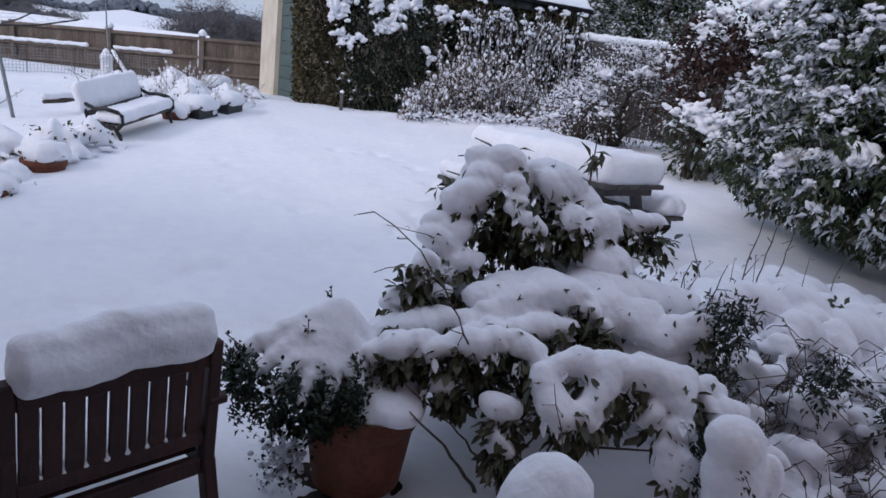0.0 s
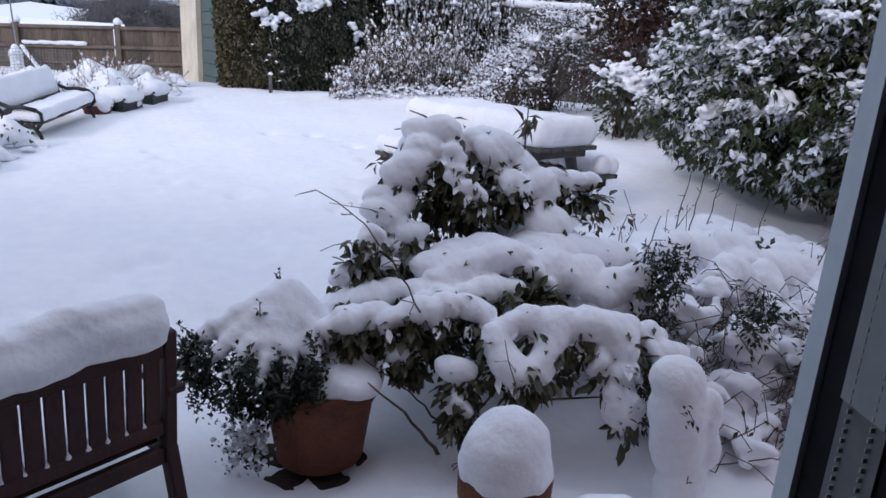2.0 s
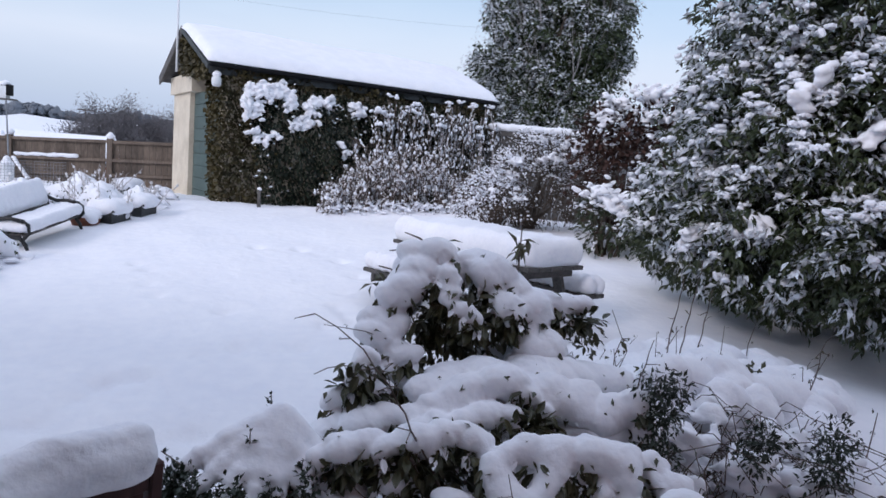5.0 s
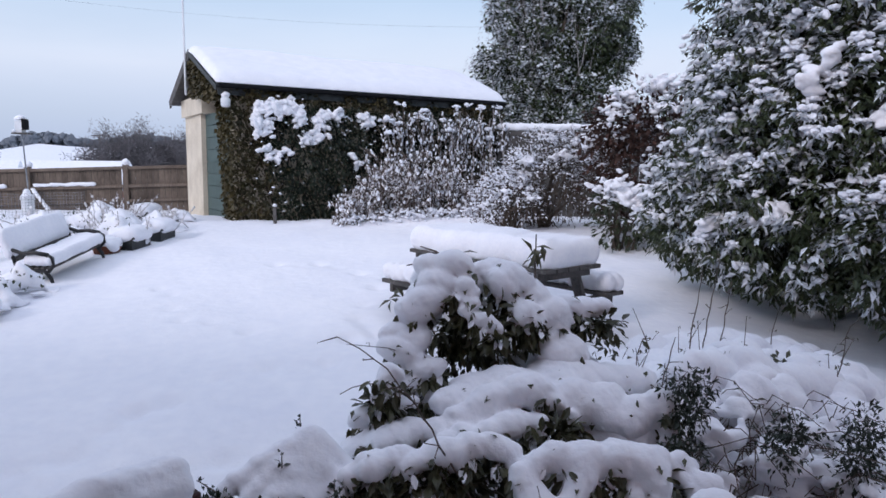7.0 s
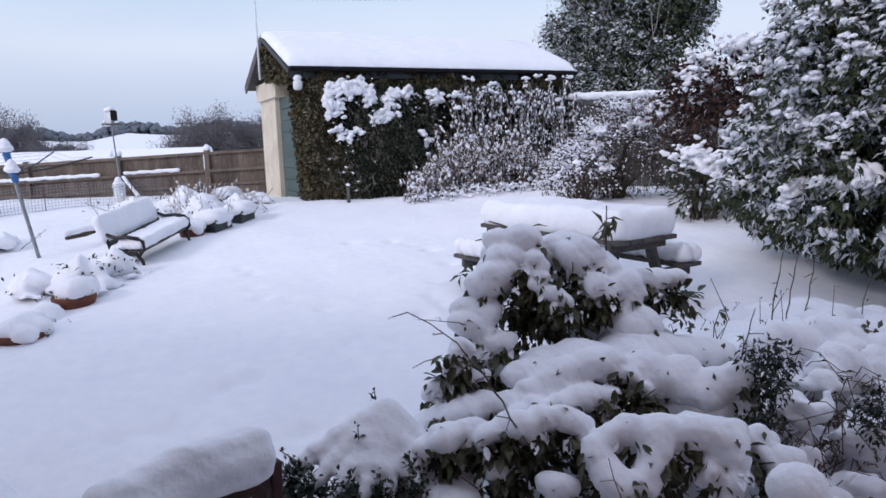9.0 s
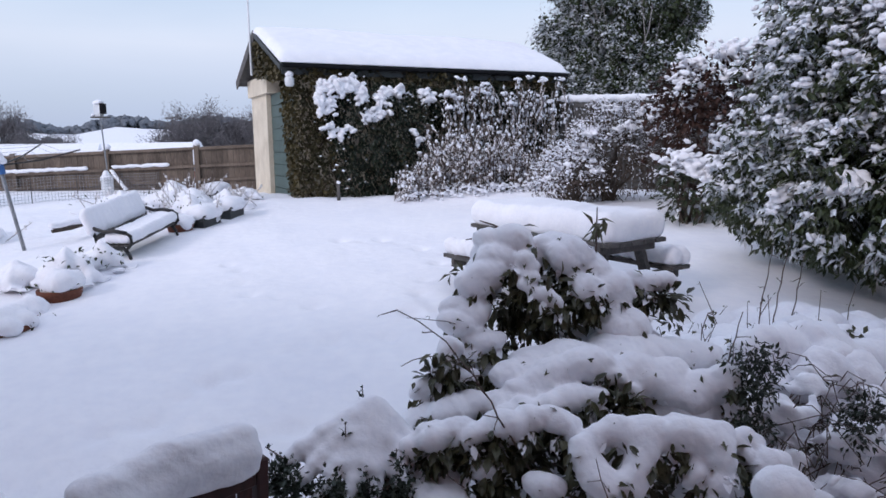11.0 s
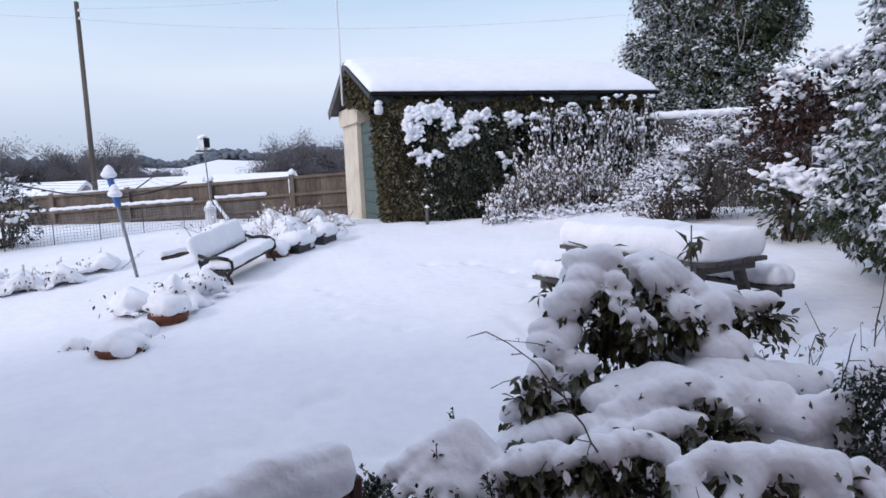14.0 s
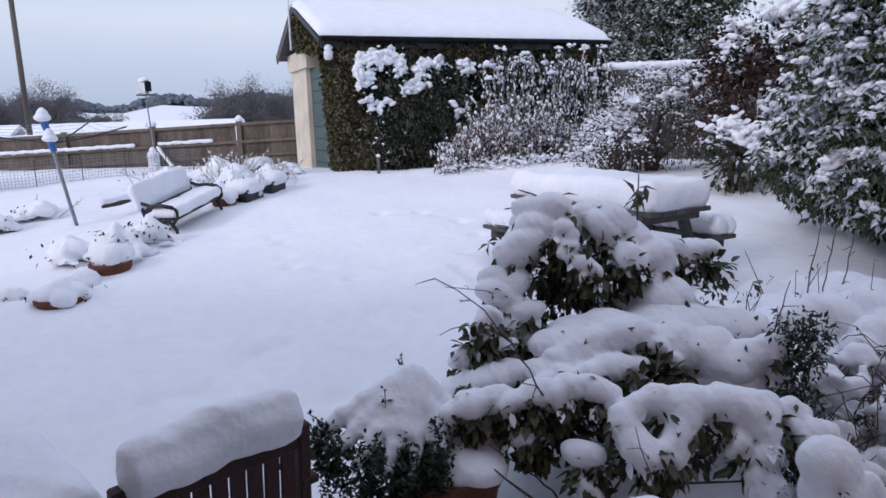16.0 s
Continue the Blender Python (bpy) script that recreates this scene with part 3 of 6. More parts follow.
def build_back_fence():
    f = tagged(thing("back_fence", (0, 0, 0), "weathered board fence behind the shrubs, snow along its top", "fence"), kind="structure")
    a, b = Vector((2.05, 13.6, 0)), Vector((6.6, 12.9, 0))
    n = 33
    for i in range(n):
        p = a.lerp(b, i / n)
        part("board", bars([((p.x, p.y, 0.6), (p.x, p.y, 2.40), 0.132, 0.02, (0, 1, 0))], 0.0), OLD_WOOD, f)
    part("rail", bars([((a.x, a.y - 0.03, 2.34), (b.x, b.y - 0.03, 2.34), 0.04, 0.09)]), OLD_WOOD, f)
    snow_mass("snow", [((p.x, p.y - 0.02, 2.46 + 0.02 * RNG.uniform()), (0.10, 0.08, 0.06 + 0.03 * RNG.uniform())) for p in along([a, b], 0.1)], f, 0.025, 3)


build_back_fence()


# ---- the house that the camera stands in ----
def box(bm, x0, x1, y0, y1, z0, z1):
    vs = [bm.verts.new((x, y, z)) for z in (z0, z1) for x, y in ((x0, y0), (x1, y0), (x1, y1), (x0, y1))]
    for f in ((3, 2, 1, 0), (4, 5, 6, 7), (0, 1, 5, 4), (1, 2, 6, 5), (2, 3, 7, 6), (3, 0, 4, 7)):
        bm.faces.new([vs[i] for i in f])
    return bm


def boxes(*rows):
    bm = bmesh.new()
    for r in rows:
        box(bm, *r)
    return bm


JX = 0.372
DOOR_L, DOOR_TOP, FLOOR_Z = -1.5, 2.25, 0.12
for nm, rows, m in (
    ("wall_north", [(JX + 0.10, 9.0, -0.10, 0.20, -0.3, 4.2), (-9.0, DOOR_L - 0.10, -0.10, 0.20, -0.3, 4.2), (DOOR_L - 0.10, JX + 0.10, -0.10, 0.20, DOOR_TOP + 0.1, 4.2), (DOOR_L - 0.10, JX + 0.10, -0.10, 0.20, -0.3, FLOOR_Z - 0.02)], BRICK),
    ("wall_room", [(-3.0, -2.9, -4.0, -0.10, 0.0, 2.5), (2.2, 2.3, -4.0, -0.10, 0.0, 2.5), (-2.9, 2.2, -4.1, -4.0, 0.0, 2.5)], PLASTER),
    ("ceiling", [(-3.0, 2.3, -4.1, -0.10, 2.5, 2.6)], PLASTER),
    ("floor", [(-2.9, 2.2, -4.0, -0.10, 0.0, FLOOR_Z)], CARPET),
):
    tagged(part(nm, boxes(*rows), m), {"wall_north": "brick house wall round the open patio door", "wall_room": "plain plastered room walls", "ceiling": "plain room ceiling", "floor": "brown carpeted floor"}[nm], nm.split("_")[0], kind="structure")


ALU2 = mat("pale_channel", (0.20, 0.20, 0.202), (0.26, 0.26, 0.262), 12, 0.6, 0.05, spec=0.2)
STITCH = mat("pale_perforation", (0.24, 0.24, 0.24), (0.32, 0.32, 0.32), 12, 0.6, 0.0)


def build_door_frame():
    d = tagged(thing("door_frame", (JX, 0, 0), "grey and white patio door frame with rubber seals", "door frame"), kind="structure")
    z0, z1 = FLOOR_Z - 0.02, DOOR_TOP
    # strips of the jamb from outside to inside: depth range, how far proud
    part("outer_frame", boxes((0.0, 0.10, 0.200, 0.217, z0, z1)), UPVC, d, "white outer frame")
    part("gasket", boxes((0.004, 0.10, 0.176, 0.1995, z0, z1)), GASKET, d, "black rubber seal")
    part("spacer", boxes((0.002, 0.10, 0.138, 0.1755, z0, 1.42)), ALU, d, "dull metal channel with stitched edges")
    part("spacer", boxes((0.0, 0.10, 0.138, 0.1755, 1.42, z1)), ALU2, d, "pale channel with stitched edges")
    part("gasket", boxes((0.004, 0.10, 0.126, 0.1375, z0, z1)), GASKET, d)
    part("inner_frame", boxes((0.0, 0.10, 0.068, 0.1255, z0, z1)), GREY_FRAME, d, "dark grey inner frame")
    part("gasket", boxes((0.004, 0.10, 0.062, 0.0675, z0, z1)), GASKET, d)
    part("inner_frame", boxes((0.0, 0.10, -0.10, 0.0615, z0, z1)), GREY_FRAME, d)
    for y in (0.147, 0.167):
        bm = bmesh.new()
        z = z0
        while z < z1 - 0.01:
            box(bm, -0.0004, 0.003, y - 0.0005, y + 0.0005, z, z + 0.0030)
            z += 0.0062
        part("stitching", bm, STITCH, d, "row of small pale perforations")
    part("head", boxes((DOOR_L - JX, 0.10, -0.10, 0.224, z1, z1 + 0.10)), UPVC, d)
    part("left_jamb", boxes((DOOR_L - JX - 0.10, DOOR_L - JX, -0.10, 0.224, z0, z1)), UPVC, d)
    part("threshold", boxes((DOOR_L - JX, 0.0, -0.10, 0.26, z0 - 0.04, z0 + 0.01)), GREY_FRAME, d)


build_door_frame()

# ---- shrubs ----
def shell_points(n, c, r, inner=0.75, low=-0.95):
    """Random points in the outer shell of an ellipsoid, and their outward directions."""
    d = RNG.normal(0, 1, (n * 2, 3))
    d /= np.linalg.norm(d, axis=1, keepdims=True)
    d = d[d[:, 2] > low][:n]
    k = RNG.uniform(inner, 1.05, (len(d), 1))
    return np.array(c) + d * np.array(r) * k, d


def uneven(P, c, amount, freq):
    """Push points in and out so that the outline has lobes and gaps."""
    q = (P - np.array(c)) * freq
    f = 1 + amount * (np.sin(q[:, 0] * 1.3 + 2 * q[:, 2]) + np.sin(q[:, 1] * 1.7 - q[:, 2] * 1.1 + 1) + 0.7 * np.sin(3.1 * q[:, 2] + q[:, 0]))
    return np.array(c) + (P - np.array(c)) * f[:, None]


def stems_for(c, r, base, n, radius, bend=0.25):
    paths = []
    for _ in range(n):
        d = RNG.normal(0, 1, 3)
        d[2] = abs(d[2]) + 0.2
        d /= np.linalg.norm(d)
        end = np.array(c) + d * np.array(r) * 0.85
        a = np.array(base) + RNG.normal(0, 0.08, 3) * [1, 1, 0]
        mid = (a + end) / 2 + RNG.normal(0, bend, 3) * np.array(r) * 0.5
        pts = [a, a * 0.6 + mid * 0.4, mid, mid * 0.5 + end * 0.5, end]
        paths.append([(p, radius * (1 - 0.2 * k)) for k, p in enumerate(pts)])
    return paths


def sprays(T, D, n, size, droop=0.6, width=0.4, gap=0.02):
    """At each tip a whorl of n drooping leaves."""
    k = len(T)
    a = RNG.uniform(0, 2 * math.pi, (k, 1)) + np.arange(n)[None] * (2 * math.pi / n) + RNG.normal(0, 0.35, (k, n))
    ring = np.stack([np.cos(a), np.sin(a), RNG.normal(-0.1, 0.35, (k, n))], -1) + 0.55 * np.asarray(D)[:, None]
    P = np.repeat(np.asarray(T)[:, None], n, 1) + RNG.normal(0, gap, (k, n, 3))
    return leaves(P.reshape(-1, 3), ring.reshape(-1, 3), size, droop, 0.18, width)


def tip_snow(T, n, size, reach, lift=0.03):
    """Ragged little pads of snow on the tips T."""
    P = np.repeat(T[:, None], n, 1) + RNG.normal(0, 1, (len(T), n, 3)) * [reach, reach, reach * 0.4] + [0, 0, lift]
    return clumps(P.reshape(-1, 3), size, 0.65)


def big_shrub():
    """Tall evergreen beside the lawn, its drooping leaves loaded with snow."""
    t = thing("evergreen_shrub", (4.5, 6.3, ground_at(4.5, 6.3)), "tall broadleaf evergreen shrub with snow-crusted drooping leaves", "shrub")
    o = np.array(t.matrix_world.translation)
    lobes = [((0.0, 0.0, 1.55), (1.75, 1.65, 1.45)), ((0.05, 0.1, 2.9), (1.55, 1.5, 1.4)), ((-0.9, -0.5, 0.85), (0.85, 0.8, 0.75)), ((-1.15, 0.5, 0.9), (0.75, 0.8, 0.7)), ((0.1, -1.05, 1.0), (0.95, 0.75, 0.85)),
             ((-0.75, 0.2, 2.1), (0.75, 0.8, 0.7)), ((0.1, 0.2, 4.1), (1.2, 1.2, 1.0)), ((-0.5, -0.8, 1.9), (0.75, 0.65, 0.7)), ((0.9, -0.9, 2.0), (0.9, 0.8, 1.0)), ((-0.55, -1.55, 0.75), (0.65, 0.55, 0.55)), ((0.3, -1.8, 0.85), (0.85, 0.6, 0.75))]
    P, D = [], []
    for c, r in lobes:
        p, d = shell_points(int(720 * (r[0] * r[2]) ** 0.9), c, r, 0.70)
        P.append(uneven(p, c, 0.06, 4.0))
        D.append(d)
    P, D = np.concatenate(P), np.concatenate(D)
    keep = P[:, 2] > 0.16
    P, D = P[keep], D[keep]
    part("crown", mesh("crown", *sprays(P, D, 10, 0.092, 0.5, 0.36, 0.035), GREEN), None, t, "dark green drooping leaf whorls")
    # frozen snow lies on the outer, upward tips, thickest on the side of the open lawn
    # fewer frosted tips to the right and low down also stand in for shade
    lit = np.clip(0.66 + 0.30 * D[:, 2] - 0.58 * smooth01(-1.3, -0.1, P[:, 0]) - 0.22 * smooth01(1.2, 0.3, P[:, 2]) + 0.30 * np.sin(5 * P[:, 0] + 1) * np.sin(4.3 * P[:, 2]) * np.sin(3.7 * P[:, 1]), 0.20, 0.92)
    sel = RNG.uniform(0, 1, len(P)) < lit
    Q, E = P[sel] + D[sel] * 0.03 + [0, 0, 0.02], D[sel]
    part("frosted_foliage", mesh("frosted_foliage", *sprays(Q, E, 9, 0.092, 0.55, 0.42, 0.035), FROST_GREY), None, t, "leaves coated with frozen snow")
    load = RNG.uniform(0, 1, len(Q)) < np.clip(1.1 * lit[sel] - 0.25, 0.02, 0.6)
    part("snow_crust", mesh("snow_crust", *tip_snow(Q[load], 6, 0.034, 0.045, 0.035), FROST), None, t, "ragged pads of snow on the leaf tips")
    heaps = []
    for c in ((-1.12, -1.0, 2.05), (-0.98, -1.05, 2.16), (-0.72, -1.25, 1.80), (-0.02, -1.75, 1.15), (-1.62, -0.45, 0.85), (-1.3, -0.9, 0.95), (-0.45, -1.2, 2.7), (-1.4, 0.0, 1.45)):
        for _ in range(16):
            q = np.array(c) + RNG.normal(0, 0.07, 3)
            k = RNG.uniform(0.03, 0.075)
            heaps.append((tuple(q), (k * 1.2, k, k * 0.7)))
        snow_mass("snow", heaps, t, 0.02, 2, 0.016)
        heaps = []
    # dense inside, its shade painted with a darker leaf colour
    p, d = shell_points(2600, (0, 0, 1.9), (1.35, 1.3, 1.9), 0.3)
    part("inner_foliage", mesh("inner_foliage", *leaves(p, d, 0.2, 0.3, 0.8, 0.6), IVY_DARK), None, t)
    part("branchwork", mesh("branchwork", *tubes(stems_for((0, 0, 1.9), (1.6, 1.6, 2.0), (0, 0, -0.1), 26, 0.035), 5), BARK), None, t)
    part("trunk", mesh("trunk", *tubes([[((0, 0, -0.2), 0.10), ((0.05, 0, 0.9), 0.08), ((0, 0.1, 2.4), 0.05)]], 8), BARK), None, t)


big_shrub()


def leafy_shrub(name, place, label, lobes, leaf_mat, leaf, n, frost, width=0.45, droop=0.4, heaps=(), dens=1.0, lump=0.03, nlump=400):
    t = thing(name, place, label, "shrub")
    P, D = [], []
    for c, r in lobes:
        p, d = shell_points(int(n * r[0] * r[2]), c, r, 0.55)
        P.append(uneven(p, c, 0.07, 5.0))
        D.append(d)
    P, D = np.concatenate(P), np.concatenate(D)
    keep = P[:, 2] > 0.03
    P, D = P[keep], D[keep]
    part("crown", mesh("crown", *leaves(P, D, leaf, droop, 0.6, width), leaf_mat), None, t)
    sel = RNG.uniform(0, 1, len(P)) < np.clip(frost + 0.45 * D[:, 2], 0.03, 0.9)
    if sel.sum():
        part("frosted_foliage", mesh("frosted_foliage", *leaves(P[sel] + D[sel] * 0.03 + [0, 0, 0.015], D[sel], leaf * 1.1, droop, 0.5, width * 1.1), FROST), None, t, "snow-coated leaves")
        pick = RNG.choice(int(sel.sum()), nlump)
        part("snow_crust", mesh("snow_crust", *clumps(P[sel][pick] + [0, 0, 0.03], lump, 0.7), FROST), None, t)
    if heaps:
        for c, w, k in heaps:
            blobs = []
            for _ in range(int(k * 4.5)):
                r = RNG.uniform(0.16, 0.46) * w
                blobs.append((tuple(np.array(c) + RNG.normal(0, 1.0, 3) * [w, w, w * 0.5]), (r * 1.2, r, r * 0.65)))
            snow_mass("snow", blobs, t, 0.016, 1, 0.016)
    c, r = lobes[0]
    part("branchwork", mesh("branchwork", *tubes(stems_for(c, r, (0, 0, -0.05), 18, 0.02), 4), BARK), None, t)
    return t


leafy_shrub("russet_shrub", (3.75, 9.7, ground_at(3.75, 9.7)), "large russet-leaved shrub with a thick snow crown",
            [((0, 0, 1.05), (1.05, 0.8, 1.05)), ((0.7, 0.2, 1.3), (0.9, 0.8, 0.85)), ((-0.55, 0.0, 1.55), (0.5, 0.5, 0.42))], RUST, 0.09, 3200, -0.32, 0.6, 0.3,
            [((-0.55, -0.1, 1.95), 0.12, 16), ((0.0, -0.2, 2.1), 0.13, 18), ((0.5, -0.2, 2.15), 0.14, 18), ((-0.1, -0.5, 1.8), 0.11, 12), ((0.9, -0.1, 2.1), 0.13, 16), ((0.4, -0.65, 1.65), 0.10, 10), ((-0.75, -0.3, 1.75), 0.10, 12)], nlump=450, lump=0.04)
leafy_shrub("pruned_shrub", (3.12, 9.0, ground_at(3.12, 9.0)), "low evergreen shrub capped with rounded snow pads",
            [((0, 0, 0.38), (0.48, 0.4, 0.40)), ((-0.28, 0, 0.62), (0.2, 0.2, 0.2))], GREEN, 0.09, 3000, -0.2, 0.5, 0.3,
            [((-0.28, -0.1, 0.88), 0.12, 12), ((0.0, -0.2, 0.74), 0.13, 18), ((0.25, -0.2, 0.72), 0.13, 18), ((0.10, -0.38, 0.55), 0.11, 14), ((0.4, -0.2, 0.6), 0.09, 10)])
leafy_shrub("hedge_shrub", (2.3, 10.6, ground_at(2.3, 10.6)), "bushy evergreen hedge shrub dusted with frost",
            [((0, 0, 0.6), (0.75, 0.55, 0.75)), ((-0.45, -0.15, 0.45), (0.5, 0.4, 0.5)), ((0.55, 0, 0.95), (0.6, 0.5, 0.6)), ((0.1, 0.1, 1.2), (0.5, 0.4, 0.35)), ((1.0, 0.3, 0.6), (0.55, 0.4, 0.7))], BARK, 0.06, 4200, 0.16, 0.35, 0.3, [((-0.4, -0.3, 0.8), 0.08, 10), ((0.2, -0.3, 1.1), 0.09, 12), ((0.5, -0.3, 1.35), 0.08, 10), ((0.0, -0.3, 1.4), 0.07, 8)], nlump=1500, lump=0.017)
leafy_shrub("frosted_shrub", (1.72, 10.2, ground_at(1.72, 10.2)), "rounded shrub white with hoar frost and snow",
            [((0, 0, 0.42), (0.5, 0.4, 0.45)), ((-0.35, 0, 0.3), (0.35, 0.3, 0.3)), ((0.2, 0.15, 0.85), (0.3, 0.3, 0.35))], TWIG, 0.06, 3000, 0.40, 0.35, 0.3, [((-0.1, -0.25, 0.62), 0.07, 8), ((0.2, -0.1, 1.05), 0.08, 9), ((-0.4, -0.2, 0.4), 0.07, 7), ((0.25, -0.3, 0.5), 0.07, 7)], nlump=1500, lump=0.017)
leafy_shrub("corner_shrub", (-8.9, 9.9, ground_at(-8.9, 9.9)), "dark evergreen shrub with frosted tips by the mesh fence",
            [((0, 0, 0.55), (0.7, 0.6, 0.65)), ((-0.8, 0, 0.8), (0.8, 0.7, 0.8))], IVY_DARK, 0.08, 2600, -0.1, 0.45, 0.3, [((0.0, -0.1, 1.15), 0.10, 10), ((-0.6, -0.1, 1.5), 0.13, 14), ((0.45, -0.2, 0.5), 0.10, 8)])


def frosted_stems():
    """Tall dead flower stems in front of the garage, furred with snow."""
    t = thing("frosted_perennials", (0, 0, 0), "tall dead flower stems thickly furred with snow", "dead plants", kind="stuff")
    paths, P = [], []
    for k in range(150):
        x = -0.85 + 2.6 * RNG.uniform() ** 1.3
        y = 11.0 + 0.25 * (x + 0.8) + RNG.uniform(-0.3, 0.4)
        top = np.interp(x, (-0.85, -0.5, -0.1, 0.3, 0.7, 1.1, 1.9), (0.28, 0.62, 1.05, 1.35, 1.2, 0.7, 0.5)) * RNG.uniform(0.5, 1.15)
        lean = RNG.normal(0, 0.22, 2) + [-0.25 * (x < 0.2), -0.1]
        a = np.array([x, y, ground_at(x, y) - 0.05])
        pts = [a + np.array([lean[0] * s * s * top, lean[1] * s * s * top, top * (s - 0.10 * s ** 4)]) + RNG.normal(0, 0.018, 3) for s in (0, 0.3, 0.55, 0.8, 1)]
        paths.append([(p, 0.010 * (1 - 0.12 * i)) for i, p in enumerate(pts)])
        for s in RNG.uniform(0.2, 1.0, 17):
            i = min(3, int(s * 4))
            q = pts[i] + (pts[i + 1] - pts[i]) * (s * 4 - i)
            side = RNG.normal(0, 1, 3) * [0.055, 0.05, 0.02]
            P.append(q + side)
            paths.append([(q, 0.005), (q + side, 0.004), (q + side * 1.3 - [0, 0, 0.05], 0.003)])
    part("stalk_tangle", mesh("stalk_tangle", *tubes(paths, 4), TWIG), None, t, "brown dead stalks")
    P = np.array(P)
    part("frost", mesh("frost", *clumps(P[::2] + [0, 0, 0.012], 0.019, 1.4), FROST), None, t, "lumps of frozen snow on the stems")
    out = RNG.normal(0, 1, (len(P), 3)) * [1, 1, 0.4]
    part("dead_foliage", mesh("dead_foliage", *leaves(P, out, 0.085, 1.2, 0.4, 0.26), FROST_WARM), None, t)
    part("dead_foliage", mesh("dead_foliage", *leaves(P - [0, 0.01, 0.03], out[::-1], 0.075, 1.2, 0.4, 0.26), TWIG), None, t)
    low = RNG.uniform(0, 1, (700, 1)) * [[3.0, 0.7, 0]] + [[-0.9, 10.75, 0]] + RNG.uniform(-1, 1, (700, 3)) * [0.05, 0.25, 0]
    low[:, 2] = height(low[:, 0], low[:, 1]) + RNG.uniform(0.0, 0.16, 700)
    part("low_frost", mesh("low_frost", *clumps(low, 0.026, 0.7), FROST), None, t)


frosted_stems()


def seed_heads():
    """Upright and hanging stems of the climber on the far part of the wall, each with snow knots."""
    t = thing("hanging_seed_stems", (0, 0, 0), "tangled pale stems with hanging seed heads tipped by snow", "dead plants", kind="stuff")
    pale, dark, P, big = [], [], [], []
    for k in range(330):
        x = RNG.uniform(-0.25, 2.35)
        y = 11.51 + 0.531 * (x + 2.68) - 0.32 - RNG.uniform(0, 0.30)
        z1 = RNG.uniform(1.35, 2.72) if RNG.uniform() < 0.75 else RNG.uniform(2.3, 2.8)
        z1 -= 0.5 * float(smooth01(0.1, -0.3, x)) * RNG.uniform()
        h = RNG.uniform(0.25, 0.8)
        w = RNG.normal(0, 0.07)
        pts = [np.array([x + w * s + 0.03 * math.sin(5 * s + k), y - 0.04 * math.sin(3 * s), z1 - h * s]) for s in (0, 0.3, 0.65, 1)]
        (pale if RNG.uniform() < 0.45 else dark).append([(p, 0.011 - 0.0015 * i) for i, p in enumerate(pts)])
        for s in RNG.uniform(0.0, 1.0, 4):
            P.append(np.array([x + w * s + RNG.normal(0, 0.025), y - 0.05, z1 - h * s]))
        if z1 > 2.1 and RNG.uniform() < 0.10:
            big.append(np.array([x, y - 0.06, z1 + 0.02]))
    part("stalk_tangle", mesh("stalk_tangle", *tubes(dark, 4), BARK), None, t, "dark brown stems")
    part("stalk_tangle", mesh("stalk_tangle", *tubes(pale, 4), FROSTED_TWIG), None, t, "frosted pale stems")
    part("snow_dusting", mesh("snow_dusting", *clumps(np.array(P), 0.015, 2.0), FROST), None, t)
    part("snow_crust", mesh("snow_crust", *tip_snow(np.array(big), 5, 0.045, 0.05), FROST), None, t)


seed_heads()


